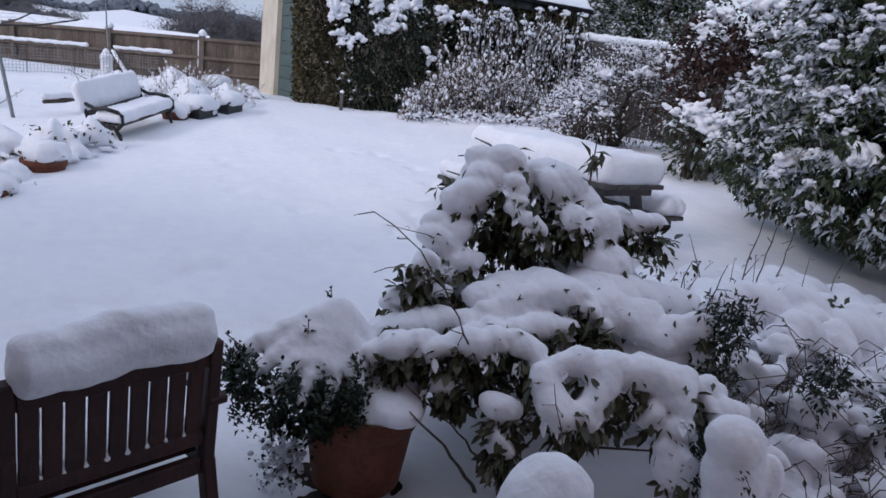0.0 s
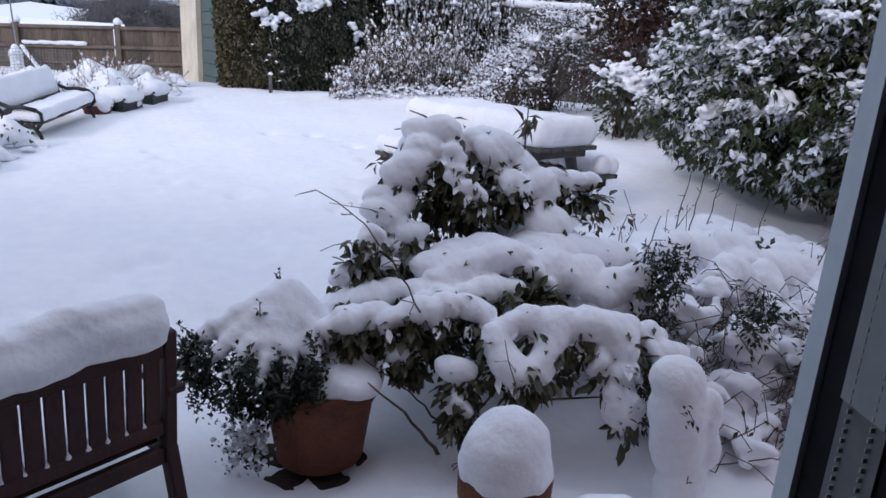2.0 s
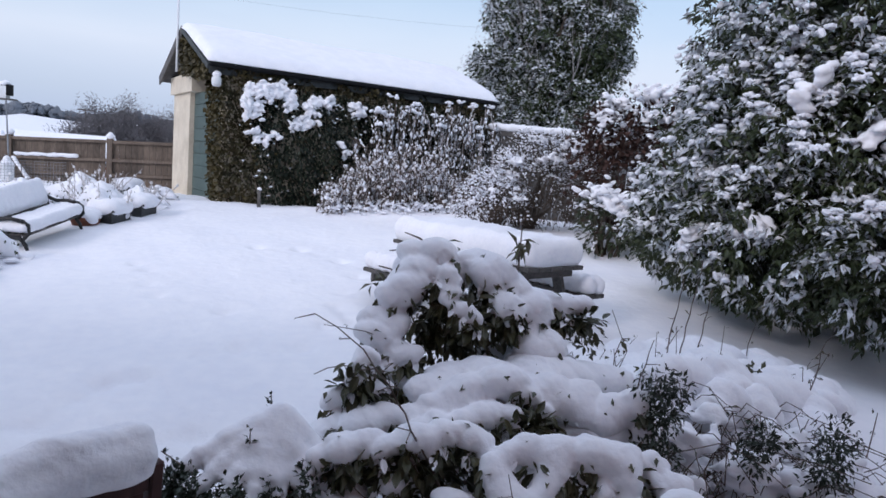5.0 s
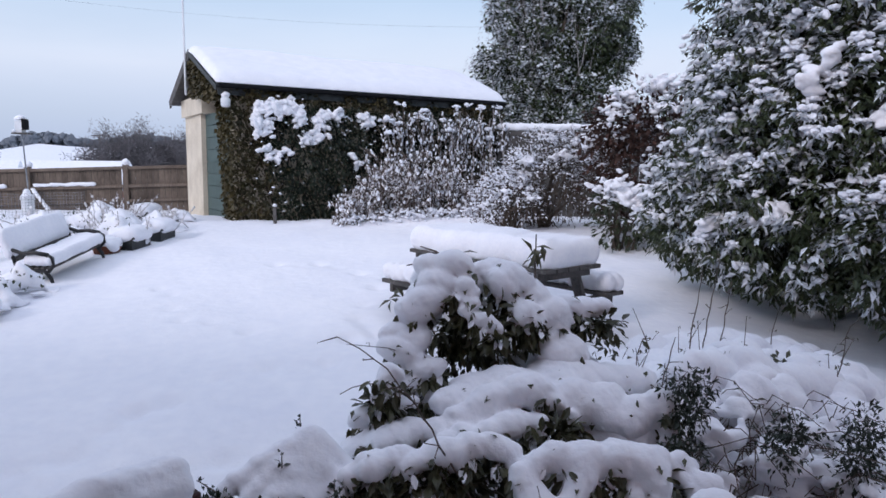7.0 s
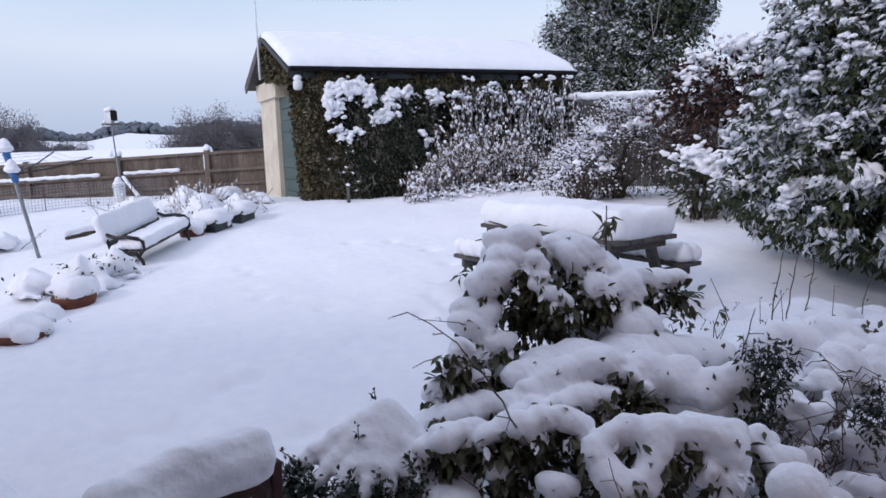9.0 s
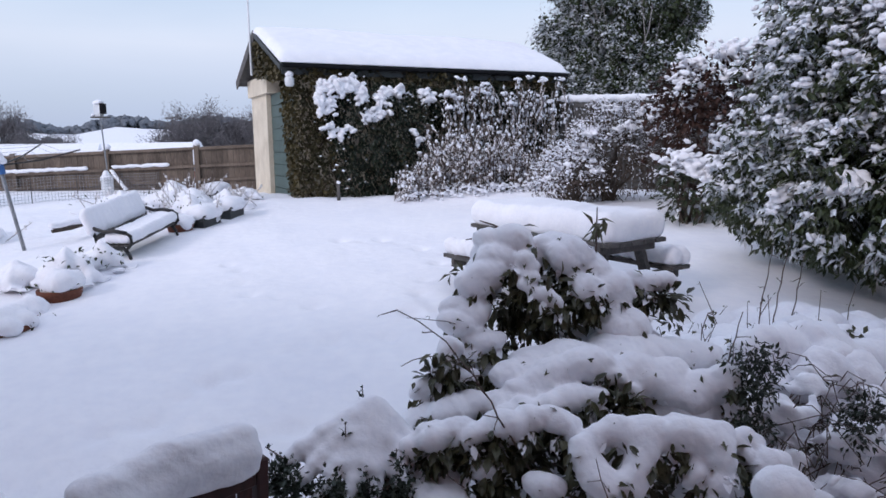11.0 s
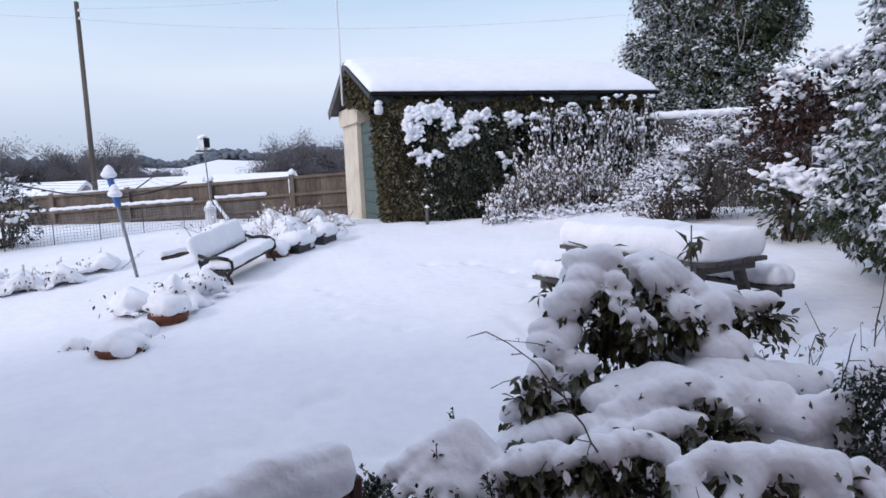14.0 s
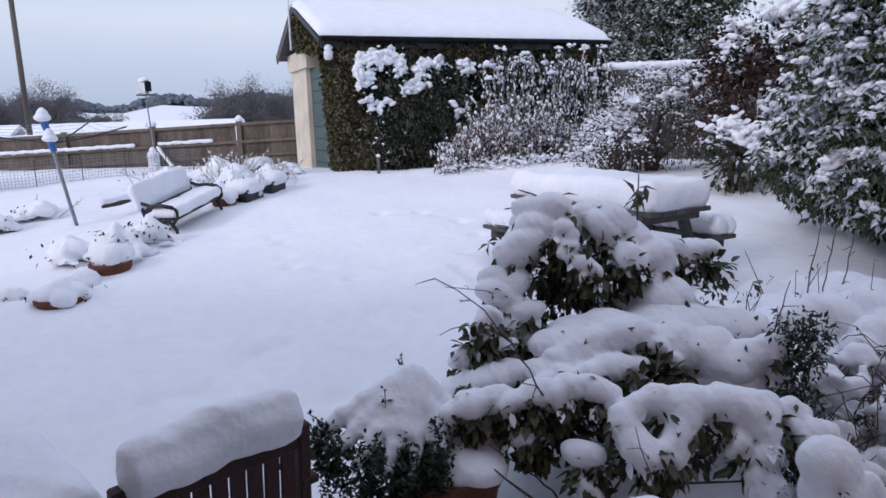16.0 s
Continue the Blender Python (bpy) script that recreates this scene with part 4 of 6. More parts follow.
# ---- trees ----
def ivy_tree():
    t = thing("ivy_clad_tree", (3.9, 17.2, 0.4), "tall ivy-clad tree dusted with frost behind the garage", "tree")
    part("trunk", mesh("trunk", *tubes([[((0, 0, -0.3), 0.3), ((0.1, 0, 2.5), 0.24), ((-0.1, 0.1, 5), 0.17), ((0.1, 0, 7.8), 0.06)]], 10), BARK), None, t)
    part("branchwork", mesh("branchwork", *tubes(stems_for((0, 0, 4.6), (1.9, 1.6, 3.2), (0, 0, 2.0), 40, 0.06), 5), BARK), None, t)
    lobes = [((0.3, -0.4, 1.7), (1.5, 1.1, 1.0)), ((-1.1, -0.3, 2.2), (0.9, 0.8, 0.9)), ((0.3, -0.2, 3.0), (1.35, 1.2, 1.2)), ((0.55, -0.3, 4.6), (1.3, 1.2, 1.3)), ((-0.6, 0, 4.2), (1.0, 1.0, 1.3)), ((0.4, 0, 6.2), (1.3, 1.2, 1.2)), ((-1.45, 0.0, 3.75), (0.55, 0.6, 0.35)), ((-0.7, 0, 5.9), (0.9, 0.9, 0.8)), ((0.1, 0, 7.4), (1.0, 1.0, 0.8)), ((1.5, 0, 5.4), (0.4, 0.5, 1.4))]
    lobes += [((-1.25, -0.2, 5.1), (0.5, 0.5, 0.5)), ((1.35, -0.2, 4.0), (0.45, 0.5, 0.5)), ((-1.6, -0.1, 2.9), (0.4, 0.4, 0.35))]
    P, D = [], []
    for c, r in lobes:
        p, d = shell_points(int(620 * r[0] * r[2]) + 60, c, r, 0.55)
        P.append(uneven(p, c, 0.13, 3.4))
        D.append(d)
    P, D = np.concatenate(P), np.concatenate(D)
    part("crown", mesh("crown", *sprays(P, D, 8, 0.12, 0.4, 0.55, 0.07), GREEN), None, t, "dark green ivy leaves")
    # inner leaves in near-black green: crown shade put into the colour
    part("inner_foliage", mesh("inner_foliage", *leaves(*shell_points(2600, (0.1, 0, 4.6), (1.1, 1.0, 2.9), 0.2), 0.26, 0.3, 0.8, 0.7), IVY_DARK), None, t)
    sel = RNG.uniform(0, 1, len(P)) < np.clip(0.55 + 0.15 * D[:, 2] - 0.28 * P[:, 0] + 0.25 * np.sin(3 * P[:, 2]) * np.sin(2.5 * P[:, 0]) + 0.5 * smooth01(1.3, 1.8, P[:, 0]), 0.06, 0.85)
    part("frosted_foliage", mesh("frosted_foliage", *sprays(P[sel] + D[sel] * 0.05, D[sel], 13, 0.095, 0.3, 0.24, 0.10), FROST_GREY), None, t)
    part("brushwood", mesh("brushwood", *tubes(stems_for((0.0, -0.1, 4.4), (2.1, 1.7, 3.3), (0, 0, 2.2), 150, 0.022, 0.4), 4), FROSTED_TWIG), None, t, "frosted grey twigs")
    pick = np.where(sel)[0][::2]
    part("snow_crust", mesh("snow_crust", *tip_snow(P[pick] + D[pick] * 0.06, 4, 0.030, 0.07), FROST), None, t)


ivy_tree()


def bare_tree(name, seed, h, w):
    """A winter tree: trunk, forking limbs and a haze of twigs."""
    rng = np.random.default_rng(seed)
    t = thing(name, (0, 0, 0), "bare grey-brown winter tree across the valley", "tree", "trees across the valley")
    paths, tips = [[((0, 0, -0.6), 0.05 * h), ((0.1, 0, 0.25 * h), 0.035 * h), ((0, 0.1, 0.5 * h), 0.022 * h)]], []
    for k in range(26):
        a, z = rng.uniform(0, 6.28), rng.uniform(0.18, 0.5) * h
        d = np.array([math.cos(a) * w, math.sin(a) * w, 0]) * rng.uniform(0.4, 1.0)
        end = np.array([0, 0, z]) + d + [0, 0, rng.uniform(0.15, 0.5) * h * (1.2 - np.linalg.norm(d) / w * 0.6)]
        mid = np.array([0, 0, z]) * 0.5 + end * 0.5 + rng.normal(0, 0.06 * h, 3)
        paths.append([((0, 0, z), 0.015 * h), (mid, 0.009 * h), (end, 0.003 * h)])
        tips += [mid * (1 - s) + end * s for s in (0.2, 0.6, 1.0)] + [end]
    part("trunk", mesh("trunk", *tubes(paths, 5), HAZED_TWIG), None, t)
    T = np.repeat(np.array(tips), 130, 0)
    P = T + rng.normal(0, 0.052 * h, T.shape)
    ax = rng.normal(0, 1, P.shape) + (P - [0, 0, 0.45 * h]) / h * 2
    s = rng.uniform(0.02, 0.045, len(P)) * h
    part("brushwood", mesh("brushwood", *scatter(LEAF, P, ax, rng.normal(0, 1, P.shape), np.stack([s, s * 0.13, s], 1)), HAZED_TWIG), None, t, "fine frosted twigs, paled by painted haze")
    return t


def far_trees():
    protos = [bare_tree("winter_tree", 3, 11.0, 4.6), bare_tree("winter_tree", 5, 10.0, 5.2), bare_tree("winter_tree", 9, 12.0, 4.2)]
    spots = []
    for az0, az1, r0, r1, n in ((-43, -32.5, 85, 120, 14), (-34, -30, 120, 150, 9), (-22.8, -14, 100, 130, 14), (-40, -30.5, 180, 260, 12)):
        for _ in range(n):
            spots.append((RNG.uniform(az0, az1), RNG.uniform(r0, r1)))
    for i, (a, r) in enumerate(spots):
        x, y = r * math.sin(radians(a)), r * math.cos(radians(a))
        k = RNG.uniform(0.85, 1.15) * (0.92 if a < -32 else 1.22 if a > -24 else 1.0)
        m = pose(x, y, ground_at(x, y) - 0.3, 0, 0, RNG.uniform(0, 360))
        if i < len(protos):
            protos[i].matrix_world = m
        else:
            copy_thing(protos[i % 3], m @ Matrix.Diagonal((k, k, k, 1)))


far_trees()


def far_woods():
    """Woods on the ridge and hedge lines between the snowy fields."""
    w = thing("far_woods", (0, 0, 0), "dark distant woodland and hedge lines on the snowy hill", "woods", kind="stuff")
    P, S = [], []
    for az0, az1, r, n, s in ((-31.5, -24.5, 480, 260, 3.5), (-45, -31, 470, 240, 4.0), (-24, -10, 500, 220, 4.0), (-34, -30, 300, 60, 2.0), (-45, -30, 330, 160, 2.5), (-22.5, -12, 300, 160, 2.6)):
        for _ in range(n):
            a, q = radians(RNG.uniform(az0, az1)), r * RNG.uniform(0.97, 1.05)
            x, y = q * math.sin(a), q * math.cos(a)
            for _ in range(4):
                P.append((x + RNG.normal(0, s * 0.5), y, ground_at(x, y) + RNG.uniform(0.1, 1.5) * s))
                S.append(s)
    P = np.array(P)
    V, Fs = scatter(ICO1, P, RNG.normal(0, 1, P.shape), RNG.normal(0, 1, P.shape), np.array(S)[:, None] * RNG.uniform(0.3, 0.8, (len(P), 3)))
    part("canopy", mesh("canopy", wobble(V, 0.6, 0.4), Fs, HAZED_WOOD), None, w)


# blue-grey base colour carries the distance haze over the ridge
HAZED_WOOD = mat("hazed_wood", (0.10, 0.115, 0.135), (0.19, 0.205, 0.23), 0.15, 0.95, 0, rand=0.3)
far_woods()


def house(place, yaw, l, d, h, label):
    t = thing("house", place, label, "house", "houses beyond the fence", yaw=yaw)
    part("wall", boxes((-l / 2, l / 2, -d / 2, d / 2, -2, h)), BRICK, t)
    k = h + d * 0.38
    for s in (-1, 1):
        part("roof", prism([(-l / 2 - 0.3, s * (d / 2 + 0.4), h - 0.2), (l / 2 + 0.3, s * (d / 2 + 0.4), h - 0.2), (l / 2 + 0.3, 0, k), (-l / 2 - 0.3, 0, k)],
                           [(-l / 2 - 0.3, s * (d / 2 + 0.4), h + 0.1), (l / 2 + 0.3, s * (d / 2 + 0.4), h + 0.1), (l / 2 + 0.3, 0, k + 0.3), (-l / 2 - 0.3, 0, k + 0.3)]), SNOW, t, "snow-covered roof")
    for x in (-l / 4, l / 4):
        part("window", boxes((x - 0.5, x + 0.5, -d / 2 - 0.03, -d / 2 + 0.02, h - 1.6, h - 0.5)), GASKET, t)


for x, y, yaw, l in ((-29, 47, 12, 9), (-38, 48, -8, 8), (-44, 52, 20, 9), (-22.5, 50, 5, 8)):
    z = ground_at(x, y)
    house((x, y, z), yaw, l * 0.8, 5, 1.62 - z - 2.0, "brick house with a snow-covered roof beyond the fence")

# ---- the snow-laden bush in front of the door ----
def bough(points, w, h, jitter=0.26, step=0.018, tongues=0.36):
    """Uneven pillows of snow along a bough, some drooping over its front."""
    out = []
    for p in along(points, max(step, w * 0.5)):
        k = float(np.clip(RNG.lognormal(0, 0.26), 0.6, 1.4))
        q = np.array(p) + RNG.normal(0, w * (0.15 + jitter), 3) * [1, 0.8, 0.35]
        out.append((tuple(q), (w * k * RNG.uniform(1.0, 1.5), w * k, h * k)))
        if RNG.uniform() < tongues * 2.2:
            c, r = q + [RNG.normal(0, w * 0.5), -w * 0.6, -h * 0.2], w * RNG.uniform(0.26, 0.45)
            for _ in range(RNG.integers(3, 6)):
                c = c + [RNG.normal(0, 0.010), -r * RNG.uniform(0.0, 0.4), -r * 0.8]
                out.append((tuple(c), (r * 1.1, r * 0.8, r)))
                r *= 0.85
    return out


def hanging(blobs, n, front=0.8):
    """Points under the rims of snow lumps, and the way that leaves point there."""
    P, D = [], []
    for _ in range(n):
        c, r = blobs[RNG.integers(len(blobs))]
        a = RNG.uniform(0, 2 * math.pi)
        d = np.array([math.cos(a), math.sin(a) - front * RNG.uniform(0, 1), 0])
        d /= np.linalg.norm(d) + 1e-6
        P.append(np.array(c) + d * np.array(r) * RNG.uniform(0.45, 0.95) - [0, 0, 0.02 + r[2] * RNG.uniform(0.4, 1.3)])
        D.append(d)
    return np.array(P), np.array(D)


def front_bush():
    t = thing("camellia_bush", (0, 0, 0), "broad camellia bush bowed under thick pillows of snow", "bush")
    top = (bough([(0.20, 3.15, 1.20), (0.35, 3.16, 1.215), (0.50, 3.15, 1.215)], 0.078, 0.060, 0.15, 0.02, 0.2)
           + bough([(0.25, 3.10, 1.17), (0.15, 3.05, 1.08), (0.10, 3.00, 0.96), (0.05, 2.97, 0.86)], 0.068, 0.058, 0.15, 0.02, 0.14)
           + bough([(0.50, 3.14, 1.18), (0.61, 3.10, 1.11), (0.71, 3.08, 1.06), (0.77, 3.05, 0.94), (0.81, 3.00, 0.82)], 0.075, 0.065, 0.15, 0.02, 0.12)
           + bough([(0.35, 3.04, 1.13), (0.35, 2.98, 1.03), (0.42, 2.95, 0.985), (0.50, 2.93, 0.945)], 0.036, 0.034, 0.2, 0.018, 0.2)
           + bough([(0.60, 3.02, 1.06), (0.68, 2.97, 0.96)], 0.045, 0.045, 0.2, 0.018, 0.2)
           + bough([(0.05, 2.96, 0.83), (0.15, 2.92, 0.79), (0.24, 2.90, 0.77)], 0.045, 0.038, 0.2, 0.018, 0.15)
           + bough([(0.06, 2.92, 0.72), (0.20, 2.88, 0.63)], 0.062, 0.05, 0.2, 0.02, 0.15)
           + bough([(0.82, 3.15, 1.03), (0.93, 3.15, 1.02), (1.03, 3.15, 1.005)], 0.055, 0.042, 0.2, 0.02, 0.15)
           + bough([(0.20, 3.35, 1.10), (0.50, 3.36, 1.13), (0.76, 3.30, 1.02)], 0.10, 0.08, 0.15, 0.03, 0.0))
    top += [((0.34, 3.22, 1.13), (0.20, 0.12, 0.105)), ((0.15, 3.16, 1.00), (0.11, 0.10, 0.13)), ((0.05, 3.08, 0.84), (0.08, 0.08, 0.09)), ((0.64, 3.18, 0.99), (0.12, 0.10, 0.10)), ((0.78, 3.12, 0.85), (0.07, 0.08, 0.09))]
    mid = (bough([(-0.20, 2.62, 0.47), (0.02, 2.62, 0.55), (0.24, 2.63, 0.585), (0.42, 2.64, 0.68), (0.60, 2.65, 0.75), (0.71, 2.64, 0.71)], 0.068, 0.056, 0.15, 0.02, 0.25)
           + bough([(0.28, 2.52, 0.595), (0.48, 2.54, 0.645), (0.62, 2.54, 0.63)], 0.050, 0.044, 0.15, 0.02, 0.2)
           + bough([(0.74, 2.74, 0.70), (0.92, 2.68, 0.655), (1.04, 2.66, 0.59), (1.11, 2.66, 0.63), (1.17, 2.66, 0.685)], 0.080, 0.070, 0.12, 0.02, 0.08)
           + bough([(0.30, 2.84, 0.66), (0.60, 2.84, 0.72), (0.85, 2.95, 0.72), (1.05, 2.95, 0.70), (1.22, 3.0, 0.67)], 0.105, 0.075, 0.15, 0.03, 0.0)
           + bough([(-0.01, 2.70, 0.80), (-0.02, 2.67, 0.72)], 0.040, 0.04, 0.15, 0.02, 0.1)
           + bough([(-0.12, 2.72, 0.62), (0.02, 2.74, 0.66)], 0.060, 0.05, 0.15, 0.02, 0.1))
    ring = [((0.61 + (0.105 + 0.012 * math.sin(3 * a)) * math.cos(a), 2.20 + 0.065 * math.sin(a), 0.55 + 0.07 * math.sin(a)), (0.066 + 0.008 * math.sin(2 * a), 0.058, 0.052 + 0.006 * math.sin(5 * a))) for a in np.linspace(0, 6.1, 19)]
    mid += [((0.62, 2.74, 0.68), (0.13, 0.10, 0.08)), ((0.95, 2.74, 0.59), (0.14, 0.12, 0.07)), ((1.16, 2.72, 0.60), (0.08, 0.09, 0.11))]
    low = (ring + bough([(-0.14, 2.34, 0.54), (-0.05, 2.32, 0.595), (0.06, 2.32, 0.57), (0.22, 2.32, 0.61), (0.36, 2.34, 0.655), (0.46, 2.34, 0.63)], 0.052, 0.046, 0.15, 0.02, 0.24)
           + bough([(0.70, 2.26, 0.59), (0.83, 2.26, 0.60), (0.93, 2.25, 0.605), (1.01, 2.22, 0.56)], 0.066, 0.058, 0.15, 0.02, 0.2)
           + bough([(1.00, 2.18, 0.48), (1.00, 2.14, 0.40), (0.985, 2.12, 0.31)], 0.042, 0.055, 0.2, 0.02, 0.1)
           + bough([(0.89, 2.20, 0.51), (0.92, 2.17, 0.45)], 0.040, 0.045, 0.2, 0.02, 0.2)
           + bough([(1.10, 2.26, 0.57), (1.17, 2.22, 0.50), (1.19, 2.20, 0.43)], 0.048, 0.05, 0.2, 0.02, 0.1)
           + bough([(0.34, 2.20, 0.44), (0.40, 2.18, 0.42)], 0.040, 0.04, 0.2, 0.02, 0.3)
           + bough([(0.37, 2.15, 0.33), (0.385, 2.13, 0.27)], 0.033, 0.045, 0.2, 0.02, 0.2)
           + bough([(0.11, 2.30, 0.455), (0.20, 2.28, 0.44)], 0.042, 0.036, 0.2, 0.02, 0.3)
           + bough([(0.56, 2.14, 0.46), (0.68, 2.14, 0.46)], 0.042, 0.046, 0.15, 0.02, 0.3))
    for nm, blobs in (("snow", top), ("snow", mid), ("snow", low)):
        snow_mass(nm, blobs, t, 0.0095, 5, 0.010, label="smooth pillow of snow on the boughs")
    core = [((0.75, 3.20, 0.66), (0.34, 0.14, 0.16)), ((0.25, 2.80, 0.36), (0.42, 0.12, 0.14)), ((0.75, 2.65, 0.36), (0.34, 0.14, 0.14)), ((1.05, 2.8, 0.5), (0.3, 0.25, 0.16))]
    snow_mass("inner_snow", core, t, 0.02, 3, 0.02)
    P, D = [], []
    for blobs, n in ((top, 700), (mid, 640), (low, 420)):
        p, d = hanging(blobs, n)
        P.append(p)
        D.append(d)
    V, Fs = leaves(np.concatenate(P), np.concatenate(D) * 0.7, 0.074, 0.8, 0.4, 0.46, OVAL)
    part("foliage", mesh("foliage", V, Fs, CAMELLIA), None, t, "glossy dark green hanging leaves")
    R, U = [], []
    for blobs, n in ((top, 130), (mid, 130), (low, 90)):
        p, d = hanging(blobs, n)
        R.append(p + [0, 0, 0.025])
        U.append(d)
    R, U = np.concatenate(R), np.concatenate(U)
    part("snowy_leaf", mesh("snowy_leaf", *leaves(R, U * 0.7, 0.062, 0.7, 0.4, 0.55, OVAL), SNOW), None, t, "leaves wholly coated with snow")
    part("snow_rim", mesh("snow_rim", *clumps(R[::3] + RNG.normal(0, 0.012, R[::3].shape), 0.009, 0.8), SNOW), None, t, "crumbs of snow along the rims")
    Q, E = [], []
    for c, r, n in (((0.36, 3.06, 0.86), (0.28, 0.14, 0.20), 620), ((0.62, 3.03, 0.94), (0.13, 0.10, 0.14), 200), ((0.12, 2.97, 0.72), (0.14, 0.09, 0.08), 130), ((0.20, 2.52, 0.47), (0.44, 0.14, 0.09), 420), ((0.72, 2.52, 0.60), (0.09, 0.07, 0.07), 100), ((0.20, 2.30, 0.49), (0.32, 0.08, 0.07), 240),
                    ((0.62, 2.22, 0.42), (0.30, 0.08, 0.06), 170), ((1.00, 2.22, 0.48), (0.12, 0.08, 0.11), 130), ((1.02, 3.12, 0.93), (0.14, 0.08, 0.06), 120), ((0.75, 2.80, 0.56), (0.35, 0.12, 0.09), 140), ((1.02, 2.74, 0.60), (0.14, 0.06, 0.04), 60), ((0.38, 2.16, 0.32), (0.08, 0.05, 0.10), 50), ((-0.02, 2.72, 0.66), (0.12, 0.08, 0.07), 70)):
        p, d = shell_points(n, c, r, 0.1)
        Q.append(p)
        E.append(d)
    part("inner_foliage", mesh("inner_foliage", *leaves(np.concatenate(Q), np.concatenate(E), 0.062, 0.5, 0.6, 0.5, OVAL), CAMELLIA), None, t)
    # leaf bunches that hang out from under the pillows
    H, K = [], []
    for blobs, n in ((top, 46), (mid, 50), (low, 44)):
        for _ in range(n):
            c, r = blobs[RNG.integers(len(blobs))]
            q = np.array(c) + np.array(r) * [RNG.uniform(-0.7, 0.7), -RNG.uniform(0.85, 1.05), -RNG.uniform(0.1, 0.8)]
            m = RNG.integers(4, 10)
            H.append(q + RNG.normal(0, 1, (m, 3)) * [0.022, 0.010, 0.014])
            K.append(RNG.normal(0, 0.5, (m, 3)) + [0, -0.45, -0.2])
    part("foliage", mesh("foliage", *leaves(np.concatenate(H), np.concatenate(K), 0.062, 0.75, 0.35, 0.5, OVAL), CAMELLIA), None, t, "bunches of dark hanging leaves")
    specks = []
    for blobs in (top, mid, low):
        for _ in range(80):
            c, r = blobs[RNG.integers(len(blobs))]
            specks.append(np.array(c) + np.array(r) * [RNG.normal(0, 0.4), -RNG.uniform(0.3, 0.95), RNG.uniform(0.1, 0.8)])
    specks = np.array(specks)
    part("tip_leaf", mesh("tip_leaf", *leaves(specks, np.tile([0, -0.7, 0.1], (len(specks), 1)), 0.045, 0.4, 0.5, 0.45), CAMELLIA), None, t)
    paths = []
    for k in range(26):
        e = (top + mid + low)[RNG.integers(len(top + mid + low))][0]
        a = np.array([0.55 + RNG.normal(0, 0.2), 2.85 + RNG.normal(0, 0.15), 0.15])
        m = (a + e) / 2 + RNG.normal(0, 0.06, 3)
        paths.append([(a, 0.007), (m, 0.006), (np.array(e), 0.003)])
    part("branchwork", mesh("branchwork", *tubes(paths, 5), BARK), None, t)
    # sprigs above the snow
    sp = []
    for a, b in (((0.30, 3.32, 1.22), (0.15, 3.30, 1.29)), ((0.24, 3.3, 1.20), (0.08, 3.32, 1.19)), ((0.73, 3.25, 1.0), (0.73, 3.24, 1.36)), ((0.15, 3.36, 1.06), (0.03, 3.38, 1.10))):
        sp.append([(a, 0.006), ((np.array(a) + b) / 2 + [0, 0, 0.01], 0.005), (b, 0.003)])
    part("sprig", mesh("sprig", *tubes(sp, 5), TWIG), None, t)
    P = np.concatenate([np.array([0.73, 3.24, 1.27]) + RNG.normal(0, 0.022, (18, 3)), np.array([0.02, 3.12, 1.07]) + RNG.normal(0, 0.02, (9, 3)), np.array([0.37, 3.28, 1.24]) + RNG.normal(0, 0.025, (6, 3))])
    part("tip_leaf", mesh("tip_leaf", *leaves(P, RNG.normal(0, 0.5, P.shape), 0.085, 0.7, 0.4, 0.35), CAMELLIA), None, t)
    P = np.array([(0.845, 2.93, 0.87), (0.22, 2.45, 0.62), (0.05, 2.62, 0.62), (0.40, 2.40, 0.66), (0.62, 2.47, 0.70), (0.68, 2.48, 0.72), (0.57, 2.46, 0.66), (0.72, 2.50, 0.68), (0.36, 2.46, 0.66), (0.02, 2.60, 0.74), (-0.02, 2.60, 0.76), (0.30, 2.95, 0.98), (0.22, 2.95, 0.92), (0.10, 2.93, 0.98), (0.62, 2.95, 0.98), (0.46, 2.90, 1.08), (0.52, 2.96, 1.14)])
    part("single_leaf", mesh("single_leaf", *leaves(P, np.tile([0.1, -0.2, -0.4], (len(P), 1)), 0.085, 0.8, 0.35, 0.5, OVAL), CAMELLIA), None, t)


front_bush()


def arching_stem(name, pts, r, label, side=14, leaf=0.03, seed=1):
    rng = np.random.default_rng(seed)
    t = thing(name, pts[-1], label, "twig")
    o = np.array(pts[-1])
    q = [np.array(p) - o for p in along(pts, 0.06)]
    q = [p + rng.normal(0, 0.004, 3) for p in q]
    part("stem", mesh("stem", *tubes([[(p, r * (0.35 + 0.65 * k / len(q))) for k, p in enumerate(q)]], 6), TWIG), None, t)
    if side:
        paths, P = [], []
        for k in rng.integers(0, len(q), side):
            d = rng.normal(0, 1, 3) * [1, 0.6, 0.7]
            d *= rng.uniform(0.02, 0.07) / np.linalg.norm(d)
            paths.append([(q[k], r * 0.4), (q[k] + d, r * 0.3)])
            P.append(q[k] + d)
        part("brushwood", mesh("brushwood", *tubes(paths, 4), TWIG), None, t)
        P = np.array(P)
        part("bud", mesh("bud", *leaves(P, rng.normal(0, 1, P.shape), leaf, 0.3, 0.4, 0.5), CAMELLIA), None, t)
    return t


